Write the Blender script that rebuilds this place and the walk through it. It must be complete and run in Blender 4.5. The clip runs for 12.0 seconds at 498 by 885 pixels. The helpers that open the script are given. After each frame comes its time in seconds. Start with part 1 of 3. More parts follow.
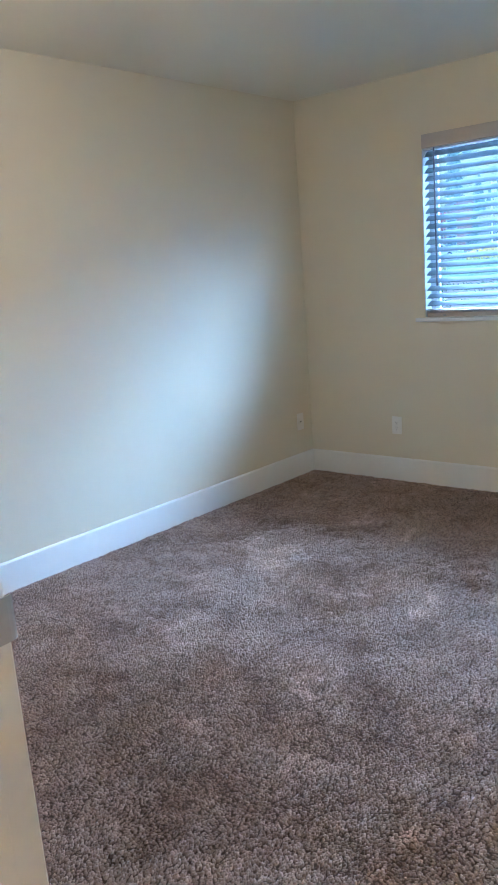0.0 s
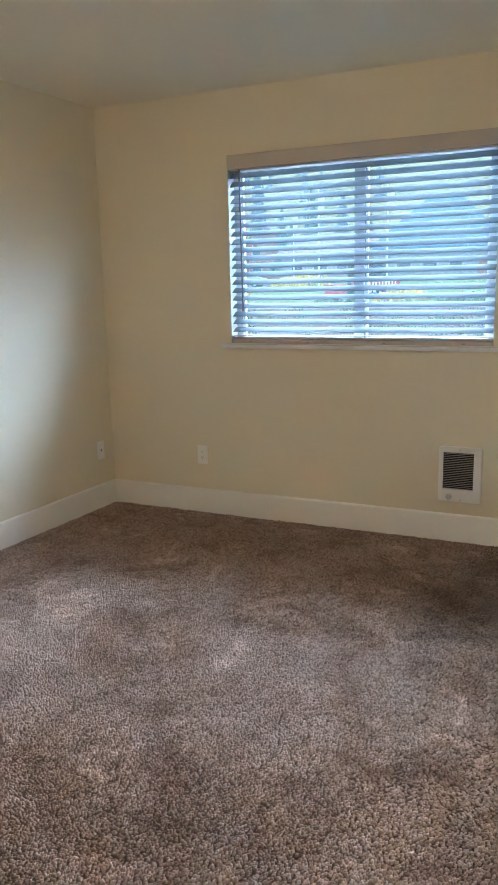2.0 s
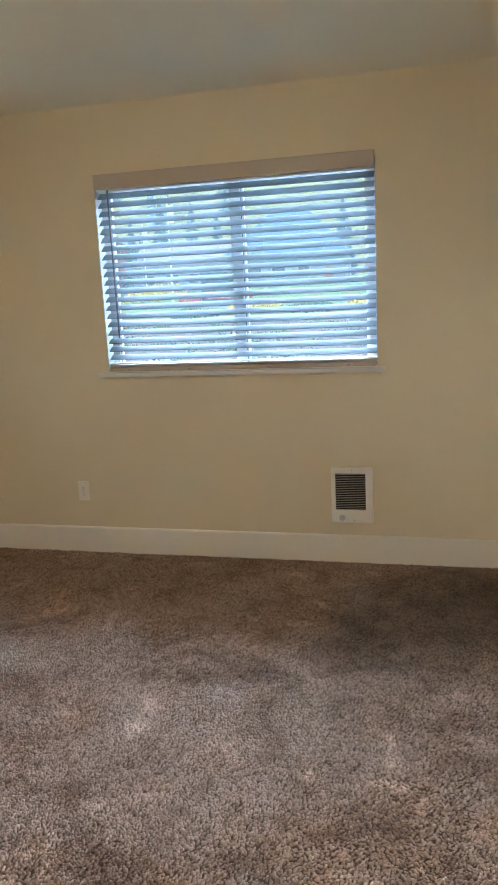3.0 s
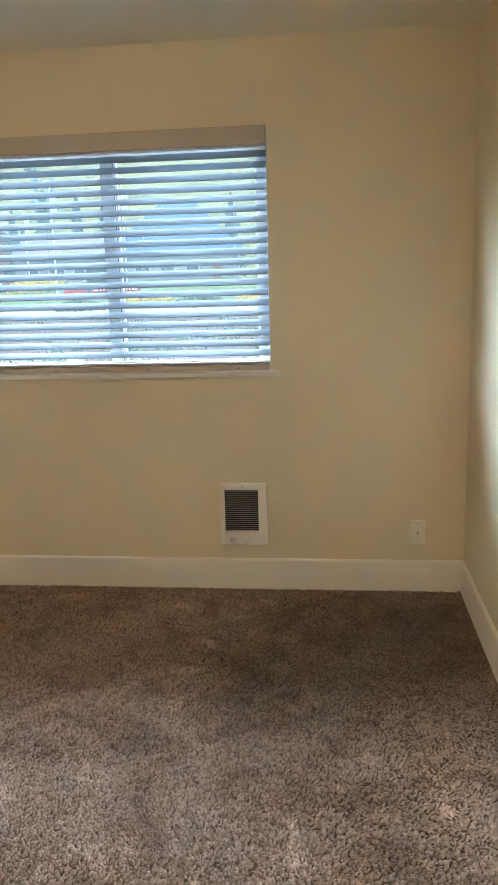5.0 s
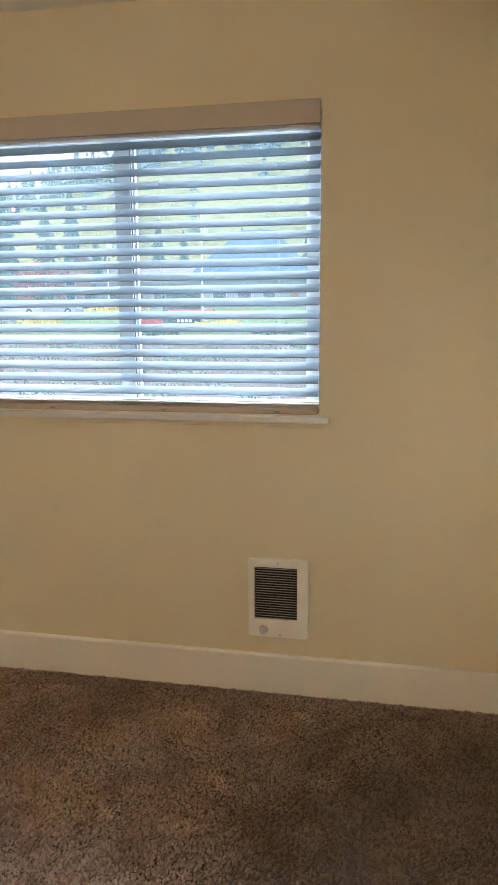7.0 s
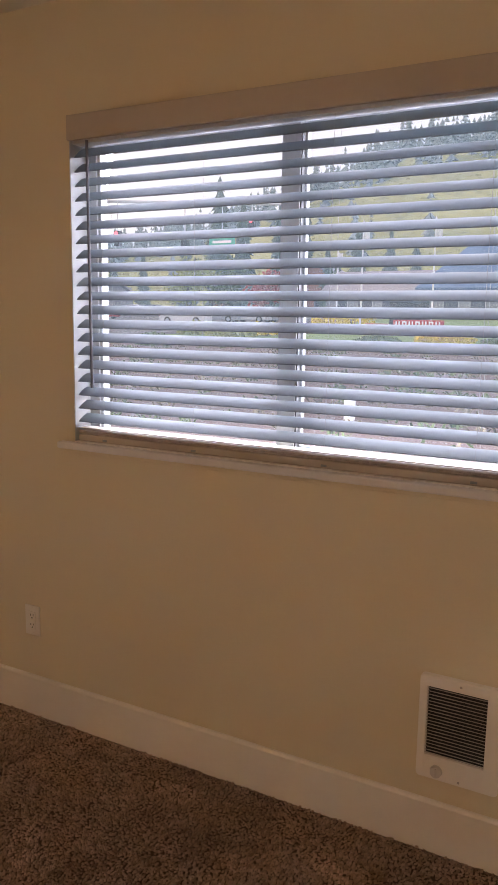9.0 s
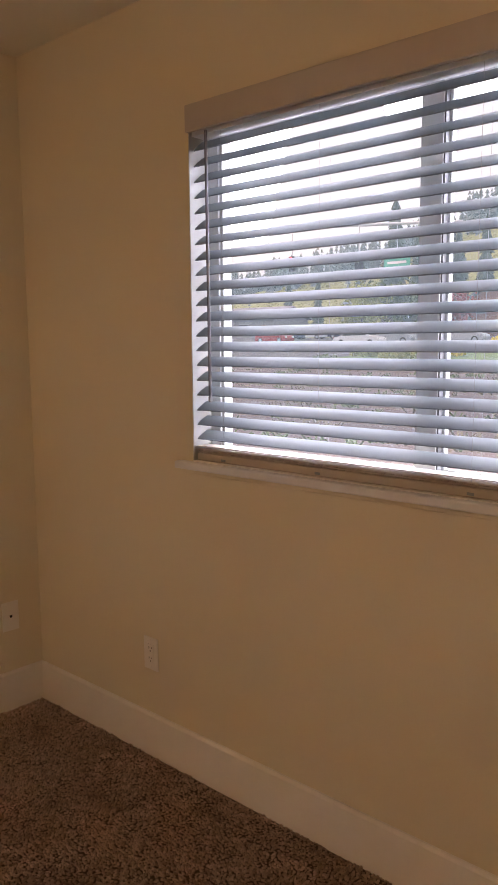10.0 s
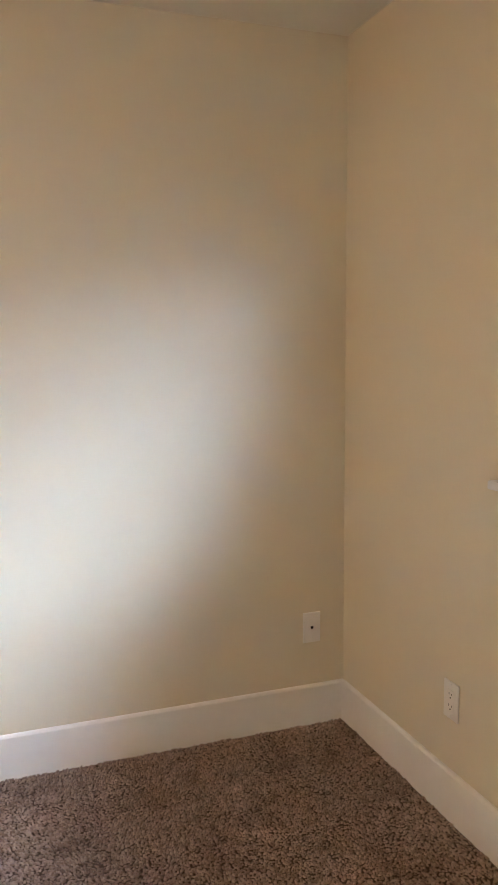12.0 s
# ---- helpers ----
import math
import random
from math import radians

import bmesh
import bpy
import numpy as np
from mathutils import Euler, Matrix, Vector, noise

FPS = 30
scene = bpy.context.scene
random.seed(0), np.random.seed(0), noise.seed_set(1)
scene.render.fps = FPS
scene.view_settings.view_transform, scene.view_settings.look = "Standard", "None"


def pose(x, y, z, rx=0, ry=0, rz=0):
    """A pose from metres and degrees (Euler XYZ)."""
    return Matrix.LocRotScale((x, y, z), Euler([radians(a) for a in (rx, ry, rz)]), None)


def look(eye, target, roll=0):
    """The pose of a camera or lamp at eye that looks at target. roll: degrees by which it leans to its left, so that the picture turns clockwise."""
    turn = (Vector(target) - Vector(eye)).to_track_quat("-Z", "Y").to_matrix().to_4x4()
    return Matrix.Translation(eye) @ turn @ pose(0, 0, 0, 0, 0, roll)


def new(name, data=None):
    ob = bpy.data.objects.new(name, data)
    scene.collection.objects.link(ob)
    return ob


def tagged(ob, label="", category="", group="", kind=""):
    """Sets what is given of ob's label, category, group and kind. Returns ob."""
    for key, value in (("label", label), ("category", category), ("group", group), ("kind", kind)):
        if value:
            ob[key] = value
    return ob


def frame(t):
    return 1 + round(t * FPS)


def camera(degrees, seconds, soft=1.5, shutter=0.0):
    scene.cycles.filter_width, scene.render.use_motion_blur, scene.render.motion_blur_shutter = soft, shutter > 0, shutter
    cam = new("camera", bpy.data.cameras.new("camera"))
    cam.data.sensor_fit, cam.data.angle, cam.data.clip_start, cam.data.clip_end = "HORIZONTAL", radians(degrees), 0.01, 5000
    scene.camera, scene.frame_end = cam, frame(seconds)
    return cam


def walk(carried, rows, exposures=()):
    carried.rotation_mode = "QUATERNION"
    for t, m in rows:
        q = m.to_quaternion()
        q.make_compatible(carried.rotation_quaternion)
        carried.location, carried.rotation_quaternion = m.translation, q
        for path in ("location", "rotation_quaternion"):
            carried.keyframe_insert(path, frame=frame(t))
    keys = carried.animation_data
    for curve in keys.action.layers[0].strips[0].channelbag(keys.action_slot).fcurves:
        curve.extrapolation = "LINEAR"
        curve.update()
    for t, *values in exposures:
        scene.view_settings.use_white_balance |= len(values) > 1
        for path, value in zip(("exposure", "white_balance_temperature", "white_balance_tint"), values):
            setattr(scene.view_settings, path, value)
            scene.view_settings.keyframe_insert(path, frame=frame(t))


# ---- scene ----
cam = camera(36.2, 12.0)
PATH = [
    (0, (3.035, -4.3, 1.396), (1.777, -2.807, 0.96), -4.4),
    (0.5, (3.008, -4.3, 1.401), (1.9155, -2.686, 0.986), -3.9),
    (1, (2.99, -4.222, 1.401), (1.998, -2.547, 0.984), -3.6),
    (1.5, (2.965, -4.115, 1.388), (2.0415, -2.386, 0.979), -2.6),
    (2, (2.906, -4.03, 1.378), (2.064, -2.261, 0.974), -1.3),
    (2.5, (2.802, -3.977, 1.403), (2.107, -2.147, 0.996), -1.7),
    (3, (2.711, -3.907, 1.449), (2.208, -2.011, 1.061), -2.8),
    (3.5, (2.661, -3.853, 1.452), (2.322, -1.922, 1.053), -2.7),
    (5.5, (2.651, -3.246, 1.439), (2.432, -1.301, 1.026), -1.6),
    (6, (2.701, -3.051, 1.45), (2.438, -1.111, 1.042), -2.1),
    (6.5, (2.678, -2.84, 1.42), (2.367, -0.897, 1.06), -1.1),
    (6.7, (2.673, -2.76, 1.41), (2.33, -0.821, 1.059), -0.7),
    (8.3, (2.714, -2.131, 1.407), (1.919, -0.318, 1.124), 0.3),
    (8.5, (2.716, -2.076, 1.416), (1.864, -0.291, 1.123), 0.6),
    (9, (2.63, -1.962, 1.465), (1.686, -0.228, 1.145), 0.9),
    (9.5, (2.608, -1.792, 1.449), (1.498, -0.154, 1.156), -0.1),
    (10, (2.572, -1.627, 1.41), (1.252, -0.147, 1.148), -0.4),
    (10.5, (2.563, -1.476, 1.404), (1.022, -0.225, 1.16), 0.7),
    (11, (2.54, -1.422, 1.387), (0.858, -0.371, 1.128), 0.2),
    (11.5, (2.49, -1.376, 1.387), (0.73, -0.461, 1.13), -0.1),
    (12, (2.438, -1.312, 1.398), (0.586, -0.599, 1.146), -0.5),
]
EXPOSURES = [
    (0.0, 1.66, 4950, 14),
    (1.0, 1.60, 5550, 15),
    (2.5, 1.57, 6350, 17),
    (5.5, 1.61, 7150, 17),
    (6.7, 1.67, 7300, 19),
    (8.3, 1.04, 9000, 38),
    (9.5, 0.82, 9000, 46),
    (10.5, 1.05, 10200, 46),
    (11.2, 1.56, 8900, 38),
    (12.0, 1.88, 6900, 29),
]
walk(cam, [(t, look(eye, target, roll)) for t, eye, target, roll in PATH], EXPOSURES)

# ---- daylight: high overcast, brighter from behind the house ----
SUN_EL, SUN_AZ = radians(38), radians(262)
world = bpy.data.worlds.new("overcast_sky")
scene.world = world
world.use_nodes = True
wn = world.node_tree.nodes
sky = wn.new("ShaderNodeTexSky")
sky.sky_type = "NISHITA"
sky.sun_disc = False
sky.sun_elevation, sky.sun_rotation = SUN_EL, SUN_AZ
sky.air_density, sky.dust_density, sky.ozone_density = 1.0, 4.0, 1.0
wn["Background"].inputs["Strength"].default_value = 0.13
veil = wn.new("ShaderNodeMix")  # a bright cloud veil over the clear sky
veil.data_type = "RGBA"
veil.inputs["Factor"].default_value = 0.6
veil.inputs["B"].default_value = (4.3, 5.7, 6.6, 1)
world.node_tree.links.new(sky.outputs["Color"], veil.inputs["A"])
world.node_tree.links.new(veil.outputs["Result"], wn["Background"].inputs["Color"])

sun_data = bpy.data.lights.new("sun", "SUN")
sun_data.energy, sun_data.angle, sun_data.color = 0.9, radians(14), (1.0, 0.95, 0.88)
sun = new("sun", sun_data)
sun_dir = Vector((math.sin(SUN_AZ) * math.cos(SUN_EL), math.cos(SUN_AZ) * math.cos(SUN_EL), math.sin(SUN_EL)))
sun.rotation_euler = sun_dir.to_track_quat("Z", "Y").to_euler()
sun.location = (0, -20, 30)

# three added lamps in an arc stand in for bright sky above the window
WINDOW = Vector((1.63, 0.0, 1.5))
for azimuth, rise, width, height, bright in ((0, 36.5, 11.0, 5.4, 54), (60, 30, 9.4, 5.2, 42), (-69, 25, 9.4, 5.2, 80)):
    sky_data = bpy.data.lights.new("added_sky_lamp", "AREA")
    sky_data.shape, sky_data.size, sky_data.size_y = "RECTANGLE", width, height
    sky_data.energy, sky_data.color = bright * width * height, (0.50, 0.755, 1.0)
    sky_lamp = new("added_sky_lamp", sky_data)
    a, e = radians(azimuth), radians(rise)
    sky_lamp.matrix_world = look(WINDOW + 9 * Vector((math.sin(a) * math.cos(e), math.cos(a) * math.cos(e), math.sin(e))), WINDOW)

HALL_WATTS = 13.0
ROOM_WATTS = 7.0


# ---- materials ----
def nodes_of(name):
    m = bpy.data.materials.new(name)
    m.use_nodes = True
    return m, m.node_tree.nodes, m.node_tree.links, m.node_tree.nodes["Principled BSDF"]


def surface(name, color, rough=0.6, metal=0.0, var=0.12, scale=3.0, grain=60.0, bump=0.1, depth=0.002, per=None, per_amount=0.2, spec=0.5):
    """A solid with blotches at scale and grain, fine relief, and an optional random tint per object or island."""
    m, n, l, b = nodes_of(name)
    tc = n.new("ShaderNodeTexCoord")
    big, small = n.new("ShaderNodeTexNoise"), n.new("ShaderNodeTexNoise")
    big.inputs["Scale"].default_value, small.inputs["Scale"].default_value = scale, grain
    big.inputs["Detail"].default_value, small.inputs["Detail"].default_value = 3, 4
    for q in (big, small):
        l.new(tc.outputs["Object"], q.inputs["Vector"])
    add = n.new("ShaderNodeMath")
    add.operation = "ADD"
    l.new(big.outputs["Fac"], add.inputs[0])
    l.new(small.outputs["Fac"], add.inputs[1])
    last = add.outputs[0]
    if per:
        src = n.new("ShaderNodeObjectInfo") if per == "object" else n.new("ShaderNodeNewGeometry")
        out = src.outputs["Random" if per == "object" else "Random Per Island"]
        mul = n.new("ShaderNodeMath")
        mul.operation = "MULTIPLY_ADD"
        l.new(out, mul.inputs[0])
        mul.inputs[1].default_value = per_amount / max(var, 0.01)
        l.new(add.outputs[0], mul.inputs[2])
        last = mul.outputs[0]
        top = 2 + per_amount / max(var, 0.01)
    else:
        top = 2.0
    mr = n.new("ShaderNodeMapRange")
    mr.inputs["From Min"].default_value, mr.inputs["From Max"].default_value = 0.3, top - 0.3
    spread = var + (per_amount if per else 0)
    mr.inputs["To Min"].default_value, mr.inputs["To Max"].default_value = 1 - spread, 1 + spread
    l.new(last, mr.inputs["Value"])
    mix = n.new("ShaderNodeMix")
    mix.data_type, mix.blend_type = "RGBA", "MULTIPLY"
    mix.inputs["Factor"].default_value = 1
    mix.inputs["A"].default_value = (*color, 1)
    l.new(mr.outputs["Result"], mix.inputs["B"])
    l.new(mix.outputs["Result"], b.inputs["Base Color"])
    b.inputs["Roughness"].default_value, b.inputs["Metallic"].default_value = rough, metal
    b.inputs["Specular IOR Level"].default_value = spec
    if bump:
        bp = n.new("ShaderNodeBump")
        bp.inputs["Strength"].default_value, bp.inputs["Distance"].default_value = bump, depth
        l.new(small.outputs["Fac"], bp.inputs["Height"])
        l.new(bp.outputs["Normal"], b.inputs["Normal"])
    return m


WALL = surface("wall_paint_cream", (0.74, 0.66, 0.495), 0.55, var=0.025, scale=1.2, grain=140, bump=0.25, depth=0.0015)
CEIL = surface("ceiling_paint_white", (0.80, 0.745, 0.61), 0.8, var=0.03, scale=1.0, grain=90, bump=0.4, depth=0.002)
TRIM = surface("trim_paint_white", (0.85, 0.82, 0.76), 0.35, var=0.03, scale=4, grain=40, bump=0.06, depth=0.001)
SILL_PAINT = surface("sill_paint_off_white", (0.74, 0.735, 0.73), 0.4, var=0.04, scale=6, grain=40, bump=0.06, depth=0.001)
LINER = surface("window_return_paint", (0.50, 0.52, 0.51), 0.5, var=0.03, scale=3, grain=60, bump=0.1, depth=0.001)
VINYL = surface("white_vinyl", (0.74, 0.78, 0.80), 0.35, var=0.03, scale=5, grain=60, bump=0.03)
# the slats' white is darkened here to hold down their brightly lit tops
SLAT = surface("blind_slat_darkened", (0.30, 0.345, 0.37), 0.6, var=0.04, scale=4, grain=30, bump=0.05, per="object", per_amount=0.03, spec=0.3)


def let_through(material, share):
    """Thin pale plastic that passes some of the light that falls on its far side."""
    n, l = material.node_tree.nodes, material.node_tree.links
    solid, thin, both = n["Principled BSDF"], n.new("ShaderNodeBsdfTranslucent"), n.new("ShaderNodeMixShader")
    l.new(solid.inputs["Base Color"].links[0].from_socket, thin.inputs["Color"])
    both.inputs["Fac"].default_value = share
    l.new(solid.outputs["BSDF"], both.inputs[1])
    l.new(thin.outputs["BSDF"], both.inputs[2])
    l.new(both.outputs["Shader"], n["Material Output"].inputs["Surface"])


# share set high so that the slats look evenly lit
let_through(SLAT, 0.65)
# the shaded look beside the bright window is mixed into this base colour
VALANCE = surface("valance_shaded_white", (0.52, 0.46, 0.40), 0.5, var=0.04, scale=5, grain=50, bump=0.04)
CORD = surface("white_cord", (0.42, 0.42, 0.42), 0.8)
WAND = surface("clear_grey_plastic", (0.20, 0.21, 0.24), 0.25)
PLATE = surface("outlet_plastic_white", (0.84, 0.81, 0.74), 0.3, var=0.02, bump=0.02)
SASH_STRIP = surface("grey_sash_strip", (0.16, 0.17, 0.18), 0.7, bump=0)
# near-black pieces paint the shade inside slots, holes and the heater
DARK = surface("recess_shade", (0.012, 0.012, 0.013), 0.6, bump=0)
ENAMEL = surface("heater_enamel_white", (0.86, 0.84, 0.79), 0.3, var=0.03, bump=0.03)
KNOB = surface("knob_plastic_grey_white", (0.62, 0.61, 0.60), 0.3, var=0.03, bump=0.02)
LOUVRE = surface("heater_louvre_grey", (0.42, 0.415, 0.40), 0.4, var=0.1)
NICKEL = surface("satin_nickel", (0.52, 0.50, 0.47), 0.35, metal=1.0, var=0.06, bump=0.03)
BACKING = surface("carpet_backing", (0.10, 0.070, 0.053), 0.95, var=0.3, scale=8, grain=300, spec=0.05)


def carpet_material():
    m, n, l, b = nodes_of("carpet_tufts_brown")
    geo, tc = n.new("ShaderNodeNewGeometry"), n.new("ShaderNodeTexCoord")
    big, mid = n.new("ShaderNodeTexNoise"), n.new("ShaderNodeTexNoise")
    big.inputs["Scale"].default_value, mid.inputs["Scale"].default_value = 1.6, 55
    for q in (big, mid):
        l.new(tc.outputs["Object"], q.inputs["Vector"])
    ramp = n.new("ShaderNodeValToRGB")
    e = ramp.color_ramp.elements
    e[0].color, e[1].color = (0.20, 0.136, 0.101, 1), (0.44, 0.322, 0.253, 1)
    s = e.new(0.5)
    s.color = (0.325, 0.228, 0.176, 1)
    l.new(geo.outputs["Random Per Island"], ramp.inputs["Fac"])
    add = n.new("ShaderNodeMath")
    l.new(big.outputs["Fac"], add.inputs[0])
    l.new(mid.outputs["Fac"], add.inputs[1])
    mr = n.new("ShaderNodeMapRange")
    mr.inputs["From Min"].default_value, mr.inputs["From Max"].default_value = 0.6, 1.4
    mr.inputs["To Min"].default_value, mr.inputs["To Max"].default_value = 0.72, 1.28
    l.new(add.outputs[0], mr.inputs["Value"])
    mix = n.new("ShaderNodeMix")
    mix.data_type, mix.blend_type = "RGBA", "MULTIPLY"
    mix.inputs["Factor"].default_value = 1
    l.new(ramp.outputs["Color"], mix.inputs["A"])
    l.new(mr.outputs["Result"], mix.inputs["B"])
    # pale scuffs where feet have pressed the nap, and a few darker worn patches
    scuff = n.new("ShaderNodeTexNoise")
    scuff.inputs["Scale"].default_value, scuff.inputs["Detail"].default_value, scuff.inputs["Distortion"].default_value = 4.5, 5, 0.6
    l.new(tc.outputs["Object"], scuff.inputs["Vector"])
    sr = n.new("ShaderNodeValToRGB")
    q = sr.color_ramp.elements
    q[0].position, q[0].color = 0.36, (0.74, 0.70, 0.68, 1)
    q[1].position, q[1].color = 0.70, (1.5, 1.5, 1.52, 1)
    for pos, v in ((0.46, 0.98), (0.60, 1.03)):
        q.new(pos).color = (v, v, v, 1)
    l.new(scuff.outputs["Fac"], sr.inputs["Fac"])
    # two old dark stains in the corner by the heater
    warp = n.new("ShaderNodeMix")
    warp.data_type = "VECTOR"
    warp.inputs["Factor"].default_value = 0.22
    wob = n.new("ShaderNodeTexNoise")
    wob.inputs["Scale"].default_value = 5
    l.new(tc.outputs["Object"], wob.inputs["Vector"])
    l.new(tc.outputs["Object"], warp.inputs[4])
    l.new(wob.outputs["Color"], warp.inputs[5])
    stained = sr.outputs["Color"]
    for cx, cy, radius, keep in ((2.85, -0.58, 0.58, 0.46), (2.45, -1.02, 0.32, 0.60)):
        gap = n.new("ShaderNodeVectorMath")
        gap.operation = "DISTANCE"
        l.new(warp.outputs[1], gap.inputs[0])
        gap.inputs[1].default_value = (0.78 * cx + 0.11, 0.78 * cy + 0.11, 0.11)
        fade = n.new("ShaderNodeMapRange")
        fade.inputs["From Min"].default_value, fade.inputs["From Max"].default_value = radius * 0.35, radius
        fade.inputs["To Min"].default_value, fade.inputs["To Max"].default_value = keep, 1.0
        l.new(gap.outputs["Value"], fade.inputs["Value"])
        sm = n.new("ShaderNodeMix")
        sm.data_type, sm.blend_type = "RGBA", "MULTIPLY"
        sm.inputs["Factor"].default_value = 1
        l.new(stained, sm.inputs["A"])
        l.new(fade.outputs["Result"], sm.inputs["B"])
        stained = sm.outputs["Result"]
    mark = n.new("ShaderNodeMix")
    mark.data_type, mark.blend_type = "RGBA", "MULTIPLY"
    mark.inputs["Factor"].default_value = 1
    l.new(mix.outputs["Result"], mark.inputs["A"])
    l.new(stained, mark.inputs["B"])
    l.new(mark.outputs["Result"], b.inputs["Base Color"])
    b.inputs["Roughness"].default_value = 0.85
    b.inputs["Specular IOR Level"].default_value = 0.15
    b.inputs["Sheen Weight"].default_value = 0.15
    b.inputs["Sheen Roughness"].default_value = 0.5
    return m


CARPET = carpet_material()


def glass_material(name, color):
    m, n, l, b = nodes_of(name)
    g = n.new("ShaderNodeBsdfGlass")
    g.inputs["Color"].default_value = (*color, 1)
    g.inputs["Roughness"].default_value, g.inputs["IOR"].default_value = 0.0, 1.45
    # a pale blue scatter added to the glass, laid unevenly, that hazes the view
    haze_scatter, haze_mix, spots = n.new("ShaderNodeBsdfTranslucent"), n.new("ShaderNodeMixShader"), n.new("ShaderNodeTexNoise")
    haze_scatter.inputs["Color"].default_value = (0.55, 0.84, 0.95, 1)
    spots.inputs["Scale"].default_value, spots.inputs["Detail"].default_value = 3.0, 4
    amount = n.new("ShaderNodeMapRange")
    amount.inputs["To Min"].default_value, amount.inputs["To Max"].default_value = 0.010, 0.020
    l.new(spots.outputs["Fac"], amount.inputs["Value"])
    l.new(amount.outputs["Result"], haze_mix.inputs["Fac"])
    l.new(g.outputs["BSDF"], haze_mix.inputs[1])
    l.new(haze_scatter.outputs["BSDF"], haze_mix.inputs[2])
    l.new(haze_mix.outputs["Shader"], n["Material Output"].inputs["Surface"])
    return m


GLASS = glass_material("clear_window_glass", (0.90, 0.92, 0.93))


def glow(name, color, strength):
    m, n, l, b = nodes_of(name)
    b.inputs["Base Color"].default_value = (*color, 1)
    b.inputs["Emission Color"].default_value = (*color, 1)
    b.inputs["Emission Strength"].default_value = strength
    return m


# ---- mesh tools ----
def box(bm, x0, x1, y0, y1, z0, z1):
    v = [bm.verts.new(p) for p in ((x0, y0, z0), (x1, y0, z0), (x1, y1, z0), (x0, y1, z0), (x0, y0, z1), (x1, y0, z1), (x1, y1, z1), (x0, y1, z1))]
    for f in ((3, 2, 1, 0), (4, 5, 6, 7), (0, 1, 5, 4), (1, 2, 6, 5), (2, 3, 7, 6), (3, 0, 4, 7)):
        bm.faces.new([v[i] for i in f])
    return v


def rounded(x0, x1, y0, y1, z0, z1, r=0.003, seg=2):
    bm = bmesh.new()
    box(bm, x0, x1, y0, y1, z0, z1)
    bmesh.ops.bevel(bm, geom=bm.edges[:], offset=r, segments=seg, affect="EDGES", profile=0.5)
    return bm


def boxes(*rows):
    bm = bmesh.new()
    for row in rows:
        box(bm, *row)
    return bm


def prism(outline, a, b, axis="x"):
    """An outline in the two other axes, drawn out from a to b along axis."""
    bm = bmesh.new()

    def at(p, s):
        return {"x": (s, p[0], p[1]), "y": (p[0], s, p[1]), "z": (p[0], p[1], s)}[axis]

    lo, hi = [bm.verts.new(at(p, a)) for p in outline], [bm.verts.new(at(p, b)) for p in outline]
    bm.faces.new(lo[::-1])
    bm.faces.new(hi)
    k = len(outline)
    for i in range(k):
        bm.faces.new((lo[i], lo[(i + 1) % k], hi[(i + 1) % k], hi[i]))
    bmesh.ops.recalc_face_normals(bm, faces=bm.faces[:])
    return bm


def tube(p, q, r0, r1=None, seg=10, bm=None):
    bm = bm or bmesh.new()
    p, q = Vector(p), Vector(q)
    m = Matrix.Translation((p + q) / 2) @ (q - p).to_track_quat("Z", "Y").to_matrix().to_4x4()
    bmesh.ops.create_cone(bm, cap_ends=True, segments=seg, radius1=r0, radius2=r0 if r1 is None else r1, depth=(q - p).length, matrix=m)
    return bm


def mesh_of(bm, name, material, smooth=False):
    me = bpy.data.meshes.new(name)
    bmesh.ops.recalc_face_normals(bm, faces=bm.faces[:])
    bm.to_mesh(me)
    bm.free()
    me.materials.append(material)
    if smooth:
        me.polygons.foreach_set("use_smooth", [True] * len(me.polygons))
    return me


def part(name, bm, material, parent, label="", smooth=False):
    ob = new(name, bm if isinstance(bm, bpy.types.Mesh) else mesh_of(bm, name, material, smooth))
    ob.parent = parent
    return tagged(ob, label)


def thing(name, label, category, at=(0, 0, 0), group="", kind=""):
    ob = new(name)
    ob.location = at
    ob.empty_display_size = 0.1
    return tagged(ob, label, category, group, kind)


def struct(name, bm, material, label, category, smooth=False):
    return tagged(new(name, mesh_of(bm, name, material, smooth)), label, category, kind="structure")


# ---- the room: corner of the west and north walls at the origin ----
W, D, H, T = 3.25, 3.79, 2.44, 0.14
WX0, WX1, WZ0, WZ1 = 0.889, 2.372, 1.044, 2.060
DX0, DX1, DZ = 2.138, 2.9365, 2.04
HX0, HX1, HY = 1.55, 3.45, -5.7

struct("wall_north", boxes(
    (-T, WX0, 0, T, -0.6, H), (WX1, W + T, 0, T, -0.6, H), (WX0, WX1, 0, T, -0.6, WZ0), (WX0, WX1, 0, T, WZ1, H)),
    WALL, "cream painted drywall with a window opening", "wall")
SKEW = 0.032  # the west wall is swung out of square to fit the camera's view
struct("wall_west", prism([(-T, 0), (0, 0), (-SKEW * (D + T), -D - T), (-SKEW * (D + T) - T, -D - T)], -0.6, H, "z"), WALL, "plain cream painted drywall", "wall")
struct("wall_east", boxes((W, W + T, -D - T, 0, -0.6, H)), WALL, "plain cream painted drywall", "wall")
struct("wall_south", boxes(
    (-0.12, DX0 - 0.02, -D - T, -D, -0.6, H), (DX1 + 0.02, W, -D - T, -D, -0.6, H), (DX0 - 0.02, DX1 + 0.02, -D - T, -D, DZ + 0.02, H)),
    WALL, "cream painted drywall with a doorway", "wall")
struct("ceiling", boxes((-2 * T, W + T, -D - T, T, H, H + 0.1)), CEIL, "off-white lightly textured ceiling", "ceiling")
